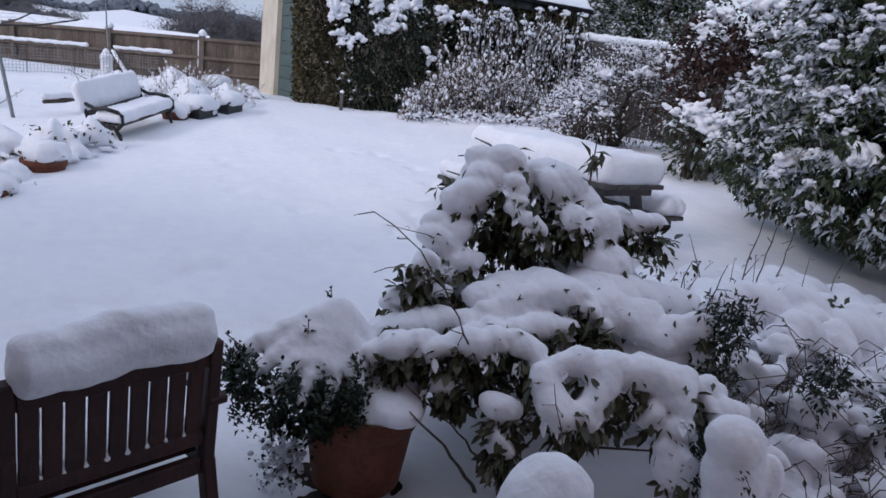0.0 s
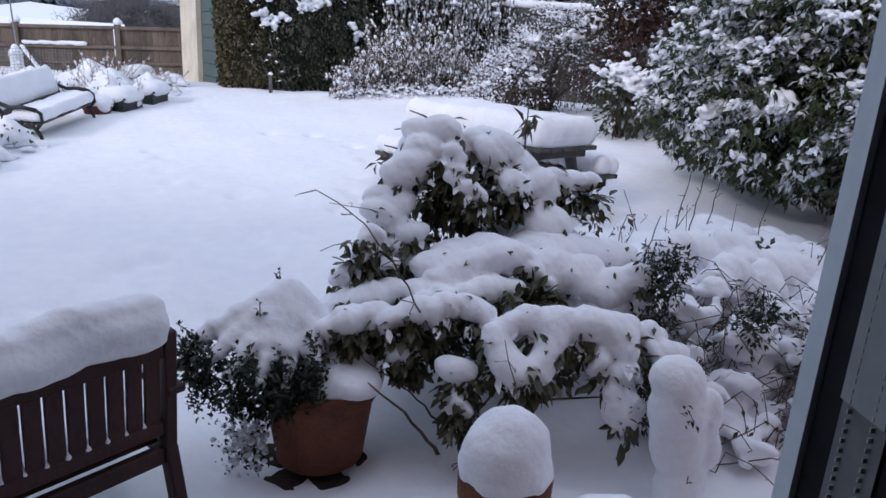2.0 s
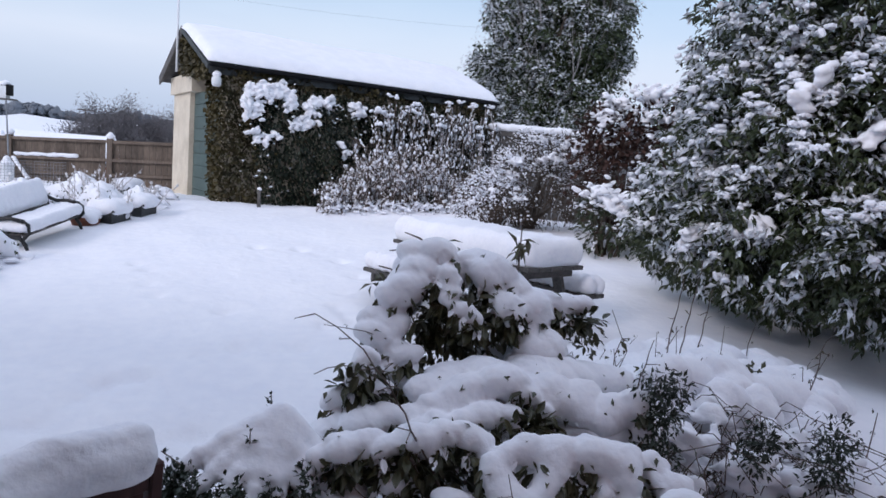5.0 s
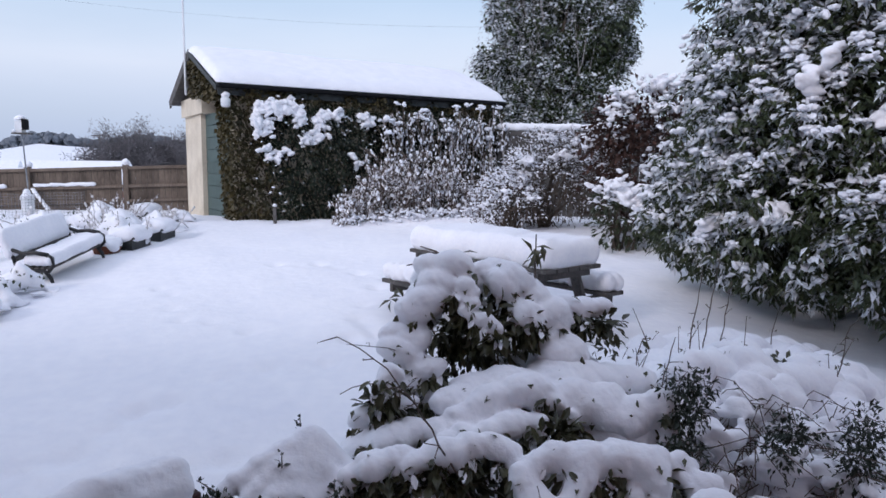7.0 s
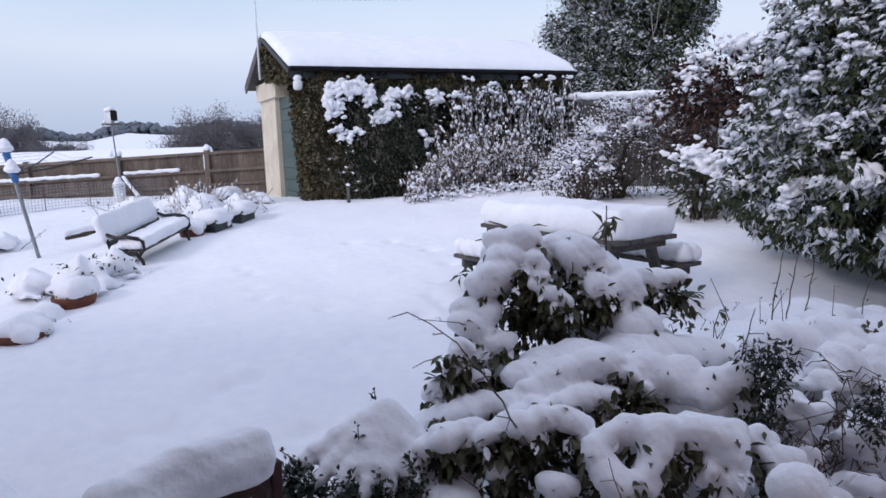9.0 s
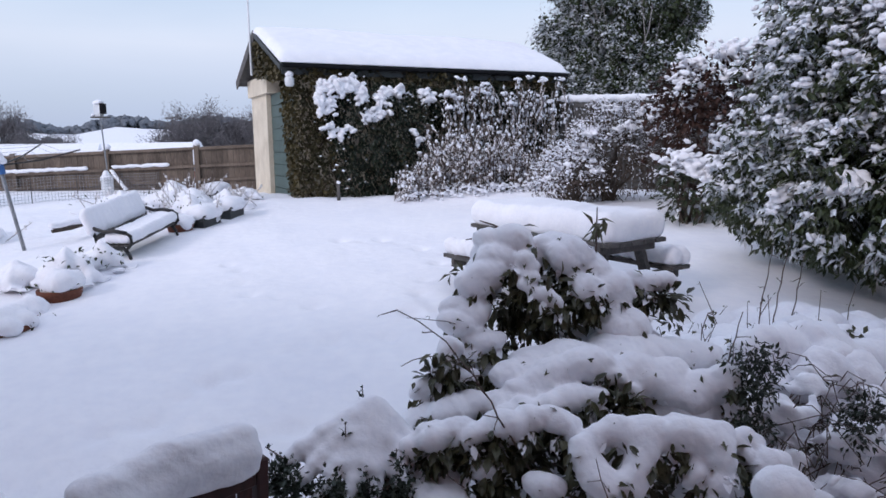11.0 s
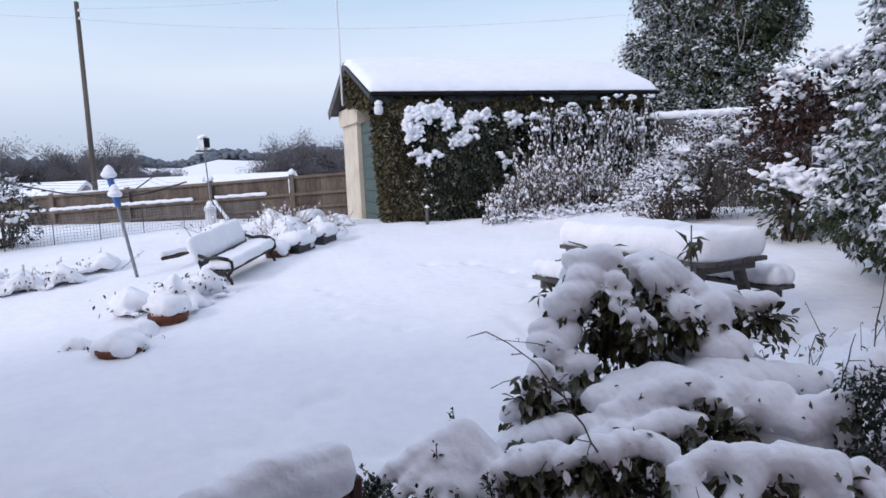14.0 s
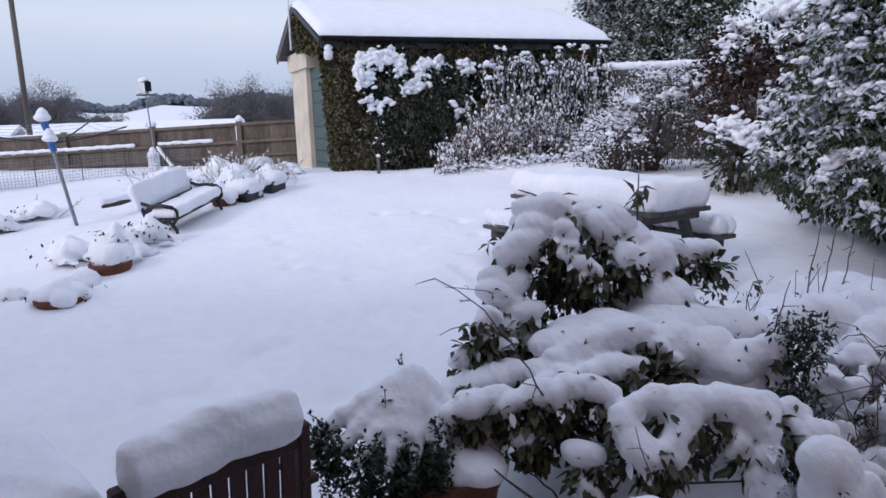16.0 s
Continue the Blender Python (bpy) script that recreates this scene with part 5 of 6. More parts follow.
arching_stem("rose_stem", [(-0.175, 2.22, 1.093), (-0.09, 2.22, 1.05), (0.0, 2.24, 0.97), (0.10, 2.25, 0.84), (0.20, 2.25, 0.68), (0.30, 2.25, 0.47), (0.37, 2.22, 0.28), (0.40, 2.2, 0.03)], 0.006, "thin bare rose stem arching over the bush", 26, 0.022)
arching_stem("dead_twig", [(-0.20, 2.6, 0.76), (-0.08, 2.66, 0.78), (0.08, 2.75, 0.74), (0.2, 2.85, 0.4)], 0.005, "short dead twig beside the camellia", 8, 0.06, 2)
arching_stem("dead_twig", [(-0.19, 2.75, 0.93), (-0.08, 2.8, 0.91), (0.1, 2.9, 0.85), (0.2, 2.95, 0.5)], 0.004, "short dead twig beside the camellia", 10, 0.03, 3)
arching_stem("cane", [(0.03, 2.13, 0.40), (0.17, 2.21, 0.24), (0.34, 2.32, -0.03)], 0.010, "snow-dusted brown cane leaning from the pot", 0)
arching_stem("cane", [(0.0, 2.20, 0.47), (0.19, 2.34, 0.26), (0.405, 2.49, -0.03)], 0.006, "thin brown cane leaning from the pot", 0)
arching_stem("thin_stem", [(0.455, 1.76, 0.75), (0.49, 1.70, 0.64), (0.512, 1.684, 0.53)], 0.003, "thin dry stem standing in the snow cap", 3, 0.03)


def thicket():
    """Bent twigs and snow pads in the bed beside the bush."""
    t = thing("snowy_thicket", (0, 0, 0), "low thicket of bent twigs holding pads of snow", "shrub")
    blobs, paths = [], []
    for k in range(150):
        x, y = RNG.uniform(1.18, 2.45), RNG.uniform(2.25, 3.45)
        z = ground_at(x, y) + RNG.uniform(0.02, 0.30) * (1.0 if y < 3.1 else 0.5)
        w = RNG.uniform(0.022, 0.065)
        for _ in range(4):
            blobs.append((tuple(np.array([x, y, z]) + RNG.normal(0, 0.05, 3) * [1, 1, 0.5]), (w * 1.2, w, w * 0.6)))
    mound = [((1.13, 2.00, 0.52), (0.105, 0.09, 0.10)), ((1.14, 2.00, 0.40), (0.115, 0.09, 0.13)), ((1.16, 1.99, 0.26), (0.10, 0.08, 0.13)), ((1.19, 1.98, 0.10), (0.10, 0.09, 0.14)), ((1.26, 2.0, 0.38), (0.05, 0.05, 0.11)), ((1.28, 2.0, 0.24), (0.045, 0.05, 0.09)), ((1.08, 1.98, 0.30), (0.035, 0.04, 0.10))]
    snow_mass("snow", blobs, t, 0.016, 3, 0.014, label="ragged pads of snow")
    snow_mass("snow", mound, t, 0.014, 4, 0.008, label="smooth drooping snow hood")
    for k in range(260):
        x, y = RNG.uniform(1.25, 2.45), RNG.uniform(2.2, 3.3)
        a = np.array([x, y, ground_at(x, y)])
        d = np.array([RNG.normal(0.05, 0.12), RNG.normal(-0.05, 0.10), RNG.uniform(0.06, 0.30)])
        e = a + d
        s = np.array([d[0] * 0.8, d[1] * 0.8, -RNG.uniform(0.0, 0.18)])
        paths.append([(a, 0.0032), (a + d * 0.3 + RNG.normal(0, 0.025, 3), 0.0030), (a + d * 0.65 + RNG.normal(0, 0.03, 3), 0.0027), (e, 0.0023), (e + s * 0.5 + [0, 0, 0.03], 0.0024), (e + s + RNG.normal(0, 0.03, 3), 0.002)])
    part("brushwood", mesh("brushwood", *tubes(paths, 5), TWIG), None, t, "bent brown twigs")
    P = np.array([p[-1][0] for p in paths] + [p[-2][0] for p in paths])
    part("foliage", mesh("foliage", *leaves(P, RNG.normal(0, 1, P.shape), 0.035, 0.3, 0.3, 0.4), CAMELLIA), None, t)
    P, D = [], []
    for c, r, n in (((1.27, 2.60, 0.78), (0.13, 0.10, 0.08), 260), ((1.24, 2.56, 0.66), (0.10, 0.10, 0.08), 220), ((1.33, 2.62, 0.70), (0.07, 0.08, 0.12), 120), ((1.20, 2.45, 0.53), (0.11, 0.09, 0.10), 260), ((1.74, 2.6, 0.56), (0.15, 0.1, 0.08), 240), ((1.70, 2.6, 0.46), (0.08, 0.1, 0.10), 160), ((2.05, 2.6, 0.42), (0.12, 0.1, 0.18), 420), ((2.2, 2.75, 0.5), (0.10, 0.1, 0.14), 260), ((1.05, 2.12, 0.36), (0.10, 0.06, 0.14), 170)):
        p, d = shell_points(n, c, r, 0.2)
        P.append(p)
        D.append(d)
    part("crown", mesh("crown", *leaves(np.concatenate(P), np.concatenate(D), 0.034, 0.35, 0.8, 0.4), BOX), None, t, "narrow dark leaves")
    P = np.array([(1.12, 1.90, 0.47), (1.14, 1.885, 0.42)])
    P = np.repeat(P, 7, 0) + RNG.normal(0, 0.014, (14, 3))
    part("sprig", mesh("sprig", *leaves(P, np.tile([0, -1.0, 0], (14, 1)), 0.03, 0.3, 0.6, 0.35), BOX), None, t)


thicket()


def snow_bank():
    """Low plants behind the bush, wholly rounded over."""
    t = thing("snowed_border", (0, 0, 0), "low border plants rounded over by drifted snow", "plants")
    for k in range(24):
        cx = 1.15 + 1.9 * ((k * 0.618) % 1.0)
        cy = RNG.uniform(3.3, 4.7 if cx < 1.9 else 5.1)
        lift = 0.22 * float(smooth01(4.2, 3.2, cy))
        blobs = []
        for _ in range(13):
            x, y = cx + RNG.normal(0, 0.12), cy + RNG.normal(0, 0.13)
            w = RNG.uniform(0.05, 0.15)
            z = RNG.uniform(0.0, 0.08) + lift * RNG.uniform(0.2, 1.0)
            blobs.append(((x, y, ground_at(x, y) + z), (w * 1.25, w, w * 0.65 + z * 0.3)))
        snow_mass("snow_crust", blobs, t, 0.020, 7, 0.018, label="lumpy drifted snow")
    paths = []
    for k in range(44):
        x, y = RNG.uniform(1.0, 3.0), RNG.uniform(3.2, 4.7)
        a = np.array([x, y, ground_at(x, y)])
        d = np.array([RNG.normal(0.05, 0.10), RNG.normal(0, 0.06), RNG.uniform(0.15, 0.40)])
        paths.append([(a, 0.004), (a + d * 0.5 + RNG.normal(0, 0.012, 3), 0.0035), (a + d, 0.002)])
    part("brushwood", mesh("brushwood", *tubes(paths, 4), TWIG), None, t, "thin dry stalks")
    P = np.array([p[-1][0] for p in paths] + [p[1][0] for p in paths] * 2) + RNG.normal(0, 0.012, (132, 3))
    part("foliage", mesh("foliage", *leaves(P, RNG.normal(0, 1, P.shape), 0.03, 0.3, 0.4, 0.4), CAMELLIA), None, t)
    P = np.concatenate([np.array(c) + RNG.normal(0, 0.05, (34, 3)) for c in ((1.12, 3.25, 0.80), (1.55, 3.5, 0.52), (1.95, 3.55, 0.55), (2.3, 3.7, 0.5))])
    part("crown", mesh("crown", *leaves(P, RNG.normal(0, 1, P.shape), 0.055, 0.4, 0.4, 0.45), CAMELLIA), None, t)
    lg = thing("garden_log", (-4.85, 8.3, ground_at(-4.85, 8.3)), "thin dark log edging topped with snow behind the bench", "log", yaw=60)
    part("log", mesh("log", *tubes([[((-0.25, 0, 0.14), 0.022), ((0.0, 0.01, 0.16), 0.03), ((0.25, 0, 0.2), 0.025), ((0.28, 0, -0.05), 0.02)]], 9), BARK), None, lg)
    snow_mass("snow", [((x, 0.02, 0.22 + 0.06 * x), (0.06, 0.06, 0.045)) for x in np.linspace(-0.22, 0.2, 9)], lg, 0.02, 3)


snow_bank()


def tall_dead_stems():
    for k, (x, y, h) in enumerate(((1.75, 3.7, 0.75), (1.87, 3.75, 0.85), (1.93, 3.7, 0.7), (1.15, 3.0, 0.55), (1.35, 3.1, 0.5), (2.6, 3.6, 0.55))):
        z = ground_at(x, y)
        arching_stem("dead_flower", [(x + 0.06, y, z + h), (x + 0.02, y, z + h * 0.6), (x - 0.03, y, z + h * 0.2), (x - 0.04, y, z - 0.05)], 0.006, "upright dead flower stem in the snow", 10, 0.025, 20 + k)


tall_dead_stems()


# ---- pots ----
def pot(name, place, r, h, label, cap=0.0, taper=0.72):
    t = thing(name, place, label, "plant pot")
    part("body", lathe([(r * taper * 0.95, 0.0), (r * taper, 0.01), (r * 0.93, h * 0.72), (r * 0.95, h * 0.76), (r * 1.0, h * 0.80), (r * 1.02, h * 0.97), (r * 1.0, h), (r * 0.92, h), (r * 0.90, h * 0.9), (r * 0.2, h * 0.88)]), TERRA, t, "terracotta body with a thick rolled rim")
    if cap:
        blobs = [((0, 0, h + 0.05 * cap), (r * 1.05, r * 1.05, cap * 0.72)), ((0.05 * r, 0.04 * r, h + 0.36 * cap), (r * 0.93, r * 0.92, cap * 0.60)), ((-0.07 * r, -0.05 * r, h + 0.30 * cap), (r * 0.93, r * 0.95, cap * 0.58))]
        snow_mass("snow_cap", blobs, t, 0.012, 3, 0.003, label="domed cap of snow")
    return t


pot("tall_pot", (0.465, 1.60, -0.02), 0.140, 0.43, "tall tapered terracotta pot with a domed snow cap", 0.20, 0.62)
p2 = pot("round_pot", (0.73, 1.33, -0.02), 0.235, 0.30, "wide terracotta pot buried under a snow dome", 0.17)
part("dry_stem", mesh("dry_stem", *tubes([[((-0.05, -0.08, 0.40), 0.0025), ((-0.045, -0.085, 0.50), 0.002), ((-0.03, -0.09, 0.44), 0.002)], [((0.05, -0.10, 0.40), 0.0025), ((0.08, -0.08, 0.475), 0.002)]], 4), TWIG), None, p2)


def potted_box():
    p = pot("large_pot", (-0.165, 2.33, -0.02), 0.225, 0.35, "large terracotta pot standing in a thawed hollow", 0.0, 0.78)
    part("soil", lathe([(0.19, 0.285), (0.185, 0.31), (0.05, 0.315)], 24), SOIL, p)
    rim = [(a * (1 + 0.035 * math.sin(3 * k * math.pi / 20) + 0.05 * math.sin(7 * k * math.pi / 20 + 1)), k) for a in (0.02, 0.5, 0.8, 1.0) for k in range(40)]
    ring = [(-0.195 + 0.215 * a * math.cos(k * math.pi / 20), 2.30 + 0.20 * a * math.sin(k * math.pi / 20)) for a, k in rim]
    ring = [(x + 0.165, y - 2.33, ground_at(x, y) + 0.02 + 0.006 * (1 - min(1, a)) + 0.003 * math.sin(k * math.pi / 4)) for (x, y), (a, k) in zip(ring, rim)]
    part("bare_soil", mesh("bare_soil", ring, [(i * 40 + k, i * 40 + (k + 1) % 40, (i + 1) * 40 + (k + 1) % 40, (i + 1) * 40 + k) for i in range(3) for k in range(40)], SOIL, True), None, p, "ring of dark bare soil")
    t = thing("box_plant", (-0.175, 2.325, 0.30), "small-leaved dark box plant smothered in snow", "potted plant")
    o = np.array([-0.175, 2.325, 0.30])
    P, D = [], []
    for c, r, n in (((-0.38, 2.26, 0.38), (0.20, 0.13, 0.10), 620), ((-0.28, 2.30, 0.38), (0.18, 0.15, 0.12), 520), ((-0.56, 2.22, 0.47), (0.10, 0.09, 0.08), 140), ((-0.16, 2.36, 0.47), (0.11, 0.12, 0.10), 140), ((-0.62, 2.24, 0.52), (0.05, 0.05, 0.05), 70), ((-0.33, 2.2, 0.35), (0.16, 0.08, 0.07), 110)):
        p_, d = shell_points(n, c, r, 0.4)
        P.append(p_ - o)
        D.append(d)
    P, D = np.concatenate(P), np.concatenate(D)
    part("foliage", mesh("foliage", *leaves(P - [0, 0.07, 0.03], D + [0, -0.2, 0.1], 0.036, 0.0, 0.5, 0.5), BOX), None, t, "tiny dark green leaves")
    T = []
    for _ in range(46):
        a = RNG.uniform(0, 1)
        c = np.array([-0.64 + 0.50 * a, 2.13 + 0.05 * RNG.normal() + 0.10 * abs(a - 0.55), 0.40 - 0.06 * math.sin(3.1 * a) + 0.05 * RNG.normal()]) - o
        T.append(c + RNG.normal(0, 1, (42, 3)) * [0.013, 0.013, 0.034])
    T = np.concatenate(T)
    part("tuft", mesh("tuft", *leaves(T - [0, 0.035, -0.03], RNG.normal(0, 0.6, T.shape) + [0, -0.3, 0.6], 0.026, 0.0, 0.3, 0.5), BOX), None, t, "dense upright dark tufts")
    # sprigs that stand out of the snow
    sp, Q = [], []
    for tip, base in (((-0.349, 2.494, 0.70), (-0.345, 2.49, 0.60)), ((-0.383, 2.265, 0.655), (-0.385, 2.28, 0.52)), ((-0.67, 2.2, 0.585), (-0.56, 2.24, 0.48)), ((-0.19, 2.24, 0.56), (-0.2, 2.28, 0.40)), ((-0.30, 2.18, 0.50), (-0.3, 2.24, 0.36)), ((-0.45, 2.16, 0.47), (-0.44, 2.22, 0.36)), ((-0.53, 2.18, 0.47), (-0.5, 2.22, 0.36)), ((-0.06, 2.42, 0.5), (-0.1, 2.4, 0.4))):
        a, b = np.array(base) - o, np.array(tip) - o
        sp.append([(a, 0.004), (b, 0.002)])
        Q += [a + (b - a) * s + RNG.normal(0, 0.006, 3) for s in np.linspace(0, 1, 14)]
    Q = np.array(Q)
    part("stalk_tangle", mesh("stalk_tangle", *tubes(sp, 4), TWIG), None, t)
    part("frosted_foliage", mesh("frosted_foliage", *leaves(Q, RNG.normal(0, 1, Q.shape) + [0, 0, 0.5], 0.026, 0, 0.3, 0.5), BOX), None, t)
    peak, heap = np.array([-0.30, 2.42, 0.635]), [((-0.30, 2.42, 0.60), (0.065, 0.07, 0.10)), ((-0.30, 2.42, 0.54), (0.10, 0.10, 0.11)), ((-0.42, 2.33, 0.50), (0.15, 0.12, 0.06)), ((-0.22, 2.34, 0.48), (0.10, 0.10, 0.08)), ((-0.36, 2.28, 0.50), (0.14, 0.09, 0.055))]
    for ex, ey, ez, r1 in ((-0.63, 2.24, 0.49, 0.050), (-0.56, 2.17, 0.44, 0.042), (-0.47, 2.13, 0.41, 0.038), (-0.36, 2.12, 0.40, 0.040), (-0.26, 2.13, 0.38, 0.034), (-0.17, 2.20, 0.40, 0.045), (-0.08, 2.38, 0.43, 0.07), (-0.45, 2.48, 0.50, 0.08)):
        end = np.array([ex, ey, ez])
        for k in np.linspace(0.05, 1, 9):
            c = peak * (1 - k) + end * k + [0, 0, 0.06 * k * (1 - k)]
            r = 0.066 * (1 - k) + 0.68 * r1 * k
            heap.append((tuple(c + RNG.normal(0, 0.003, 3)), (r, r, r * 0.9)))
    heap = [(tuple(np.array(c) - o), tuple(np.array(r) * 1.05)) for c, r in heap]
    snow_mass("snow", heap, t, 0.011, 8, 0.003, label="heaped snow with leaf tips poking through")
    fill = [((-0.06, 2.28, 0.36), (0.14, 0.15, 0.06)), ((-0.03, 2.22, 0.35), (0.12, 0.11, 0.055)), ((0.0, 2.30, 0.36), (0.09, 0.12, 0.05)), ((-0.06, 2.36, 0.42), (0.10, 0.09, 0.07)), ((-0.04, 2.34, 0.38), (0.10, 0.10, 0.06)), ((-0.10, 2.20, 0.335), (0.10, 0.08, 0.045))]
    snow_mass("snow", [(tuple(np.array(c) - o), r) for c, r in fill], t, 0.012, 4, 0.004)
    f = thing("frosted_weed", (-0.43, 2.16, 0.0), "small snow-furred weed at the foot of the pot", "plant")
    n = 260
    P = RNG.normal(0, 1, (n, 3)) * [0.045, 0.04, 0.05] + [0, 0.03, 0.09]
    part("crown", mesh("crown", *leaves(P, RNG.normal(0, 1, P.shape), 0.022, 0, 0.3, 0.5), BOX), None, f)
    part("snow_crust", mesh("snow_crust", *clumps(P[:130] + [0, 0.01, 0.015], 0.013, 0.8), FROST), None, f)


potted_box()


# ---- garden seat close to the door ----
def garden_chair():
    t = thing("garden_chair", (-0.812, 1.69, 0.0), "dark red-brown slatted wooden armchair topped with snow", "chair", yaw=48.4)
    W = 0.58
    h = W / 2
    for s in (-1, 1):
        part("back_post", bars([((s * h, 0.0, 0.26), (s * h, -0.035, 0.70), 0.042, 0.05, (0, 1, 0))], 0.006), HARDWOOD, t)
        part("leg", bars([((s * h, 0.0, 0.27), (s * h, -0.09, -0.12), 0.045, 0.055, (0, 1, 0))], 0.006), HARDWOOD, t)
        part("leg", bars([((s * h, 0.48, 0.48), (s * h, 0.48, -0.12), 0.045, 0.055, (0, 1, 0))], 0.006), HARDWOOD, t)
        part("armrest", bars([((s * (h + 0.015), -0.05, 0.485), (s * (h + 0.015), 0.54, 0.50), 0.065, 0.03)], 0.006), HARDWOOD, t)
        part("side_rail", bars([((s * h, 0.02, 0.245), (s * h, 0.46, 0.25), 0.03, 0.06)], 0.004), HARDWOOD, t)
    part("top_rail", bars([((-h + 0.02, -0.030, 0.645), (h - 0.02, -0.030, 0.645), 0.035, 0.07)], 0.006), HARDWOOD, t)
    part("lower_rail", bars([((-h + 0.02, -0.006, 0.352), (h - 0.02, -0.006, 0.352), 0.032, 0.05)], 0.005), HARDWOOD, t)
    part("seat_rail", bars([((-h + 0.02, 0.0, 0.246), (h - 0.02, 0.0, 0.246), 0.035, 0.062)], 0.005), HARDWOOD, t)
    n = 9
    for i in range(n):
        x = -h + 0.055 + (W - 0.11) * i / (n - 1)
        part("slat", bars([((x, -0.008, 0.365), (x, -0.028, 0.615), 0.050, 0.014, (0, 1, 0))], 0.002), HARDWOOD, t)
        if i < n - 1:
            xm = x + (W - 0.11) / (n - 1) / 2
            snow_mass("slat_snow", [((xm, 0.0, 0.375), (0.014, 0.022, 0.016)), ((xm, 0.004, 0.40), (0.007, 0.014, 0.022)), ((xm, -0.004, 0.48), (0.0055, 0.012, 0.08)), ((xm, -0.008, 0.55), (0.005, 0.012, 0.06))], t, 0.006, 1, 0.002)
    for i in range(6):
        y = 0.06 + 0.075 * i
        part("seat_slat", bars([((-h + 0.02, y, 0.285), (h - 0.02, y, 0.285), 0.06, 0.018)], 0.003), HARDWOOD, t)
    V = []
    for x in np.linspace(-h + 0.055, h - 0.06, 20):
        V += [((x, -0.03, 0.735 + 0.010 * math.sin(11 * x)), (0.055, 0.085, 0.07)), ((x, -0.025, 0.785 + 0.010 * math.sin(8 * x + 1)), (0.05, 0.06, 0.045)), ((x, -0.05, 0.69), (0.045, 0.05, 0.035))]
    snow_mass("back_snow", V, t, 0.012, 3, 0.006, label="thick rounded bolster of snow")
    snow_mass("seat_snow", [((x, y, 0.345), (0.08, 0.08, 0.055)) for x in np.linspace(-h + 0.07, h - 0.07, 7) for y in np.linspace(0.09, 0.45, 5)], t, 0.016, 3, 0.006)
    for s in (-1, 1):
        snow_mass("arm_snow", [((s * (h + 0.015), y, 0.53), (0.04, 0.05, 0.04)) for y in np.linspace(0.06, 0.5, 9)], t, 0.012, 3, 0.004)


garden_chair()


def dry_weeds():
    t = thing("dry_weeds", (-0.62, 1.62, ground_at(-0.62, 1.62)), "wispy dead weeds poking through snow under the chair", "weeds")
    paths = []
    for _ in range(26):
        a = np.array([RNG.normal(0, 0.10), RNG.normal(0, 0.06), -0.01])
        d = np.array([RNG.normal(0, 0.03), RNG.normal(0, 0.03), RNG.uniform(0.04, 0.12)])
        paths.append([(a, 0.0018), (a + d * 0.6 + RNG.normal(0, 0.006, 3), 0.0015), (a + d, 0.001)])
    part("brushwood", mesh("brushwood", *tubes(paths, 4), TWIG), None, t)


dry_weeds()


def side_table():
    t = thing("garden_table", (-1.03, 1.455, 0.0), "dark wooden garden table carrying a thick slab of snow", "table", yaw=48.4)
    L, D, z = 0.75, 0.62, 0.50
    for i in range(7):
        y = 0.045 + i * 0.088
        part("board", bars([((-L, y, z), (0.0, y, z), 0.08, 0.022)], 0.003), HARDWOOD, t)
    part("apron", bars([((-L + 0.03, 0.02, z - 0.045), (-0.03, 0.02, z - 0.045), 0.025, 0.07)], 0.003), HARDWOOD, t)
    part("apron", bars([((-L + 0.03, D - 0.03, z - 0.045), (-0.03, D - 0.03, z - 0.045), 0.025, 0.07)], 0.003), HARDWOOD, t)
    for x in (-L + 0.05, -0.05):
        for y in (0.05, D - 0.05):
            part("leg", bars([((x, y, z - 0.01), (x, y, -0.12), 0.05, 0.05, (0, 1, 0))], 0.004), HARDWOOD, t)
    V = []
    for x in np.linspace(-L + 0.05, -0.06, 17):
        for y in np.linspace(0.06, D - 0.06, 14):
            V.append(((x, y, z + 0.10), (0.085, 0.085, 0.105 + 0.006 * math.sin(9 * x + 5 * y))))
    snow_mass("snow", V, t, 0.018, 4, 0.006, label="deep flat-topped slab of snow")


side_table()


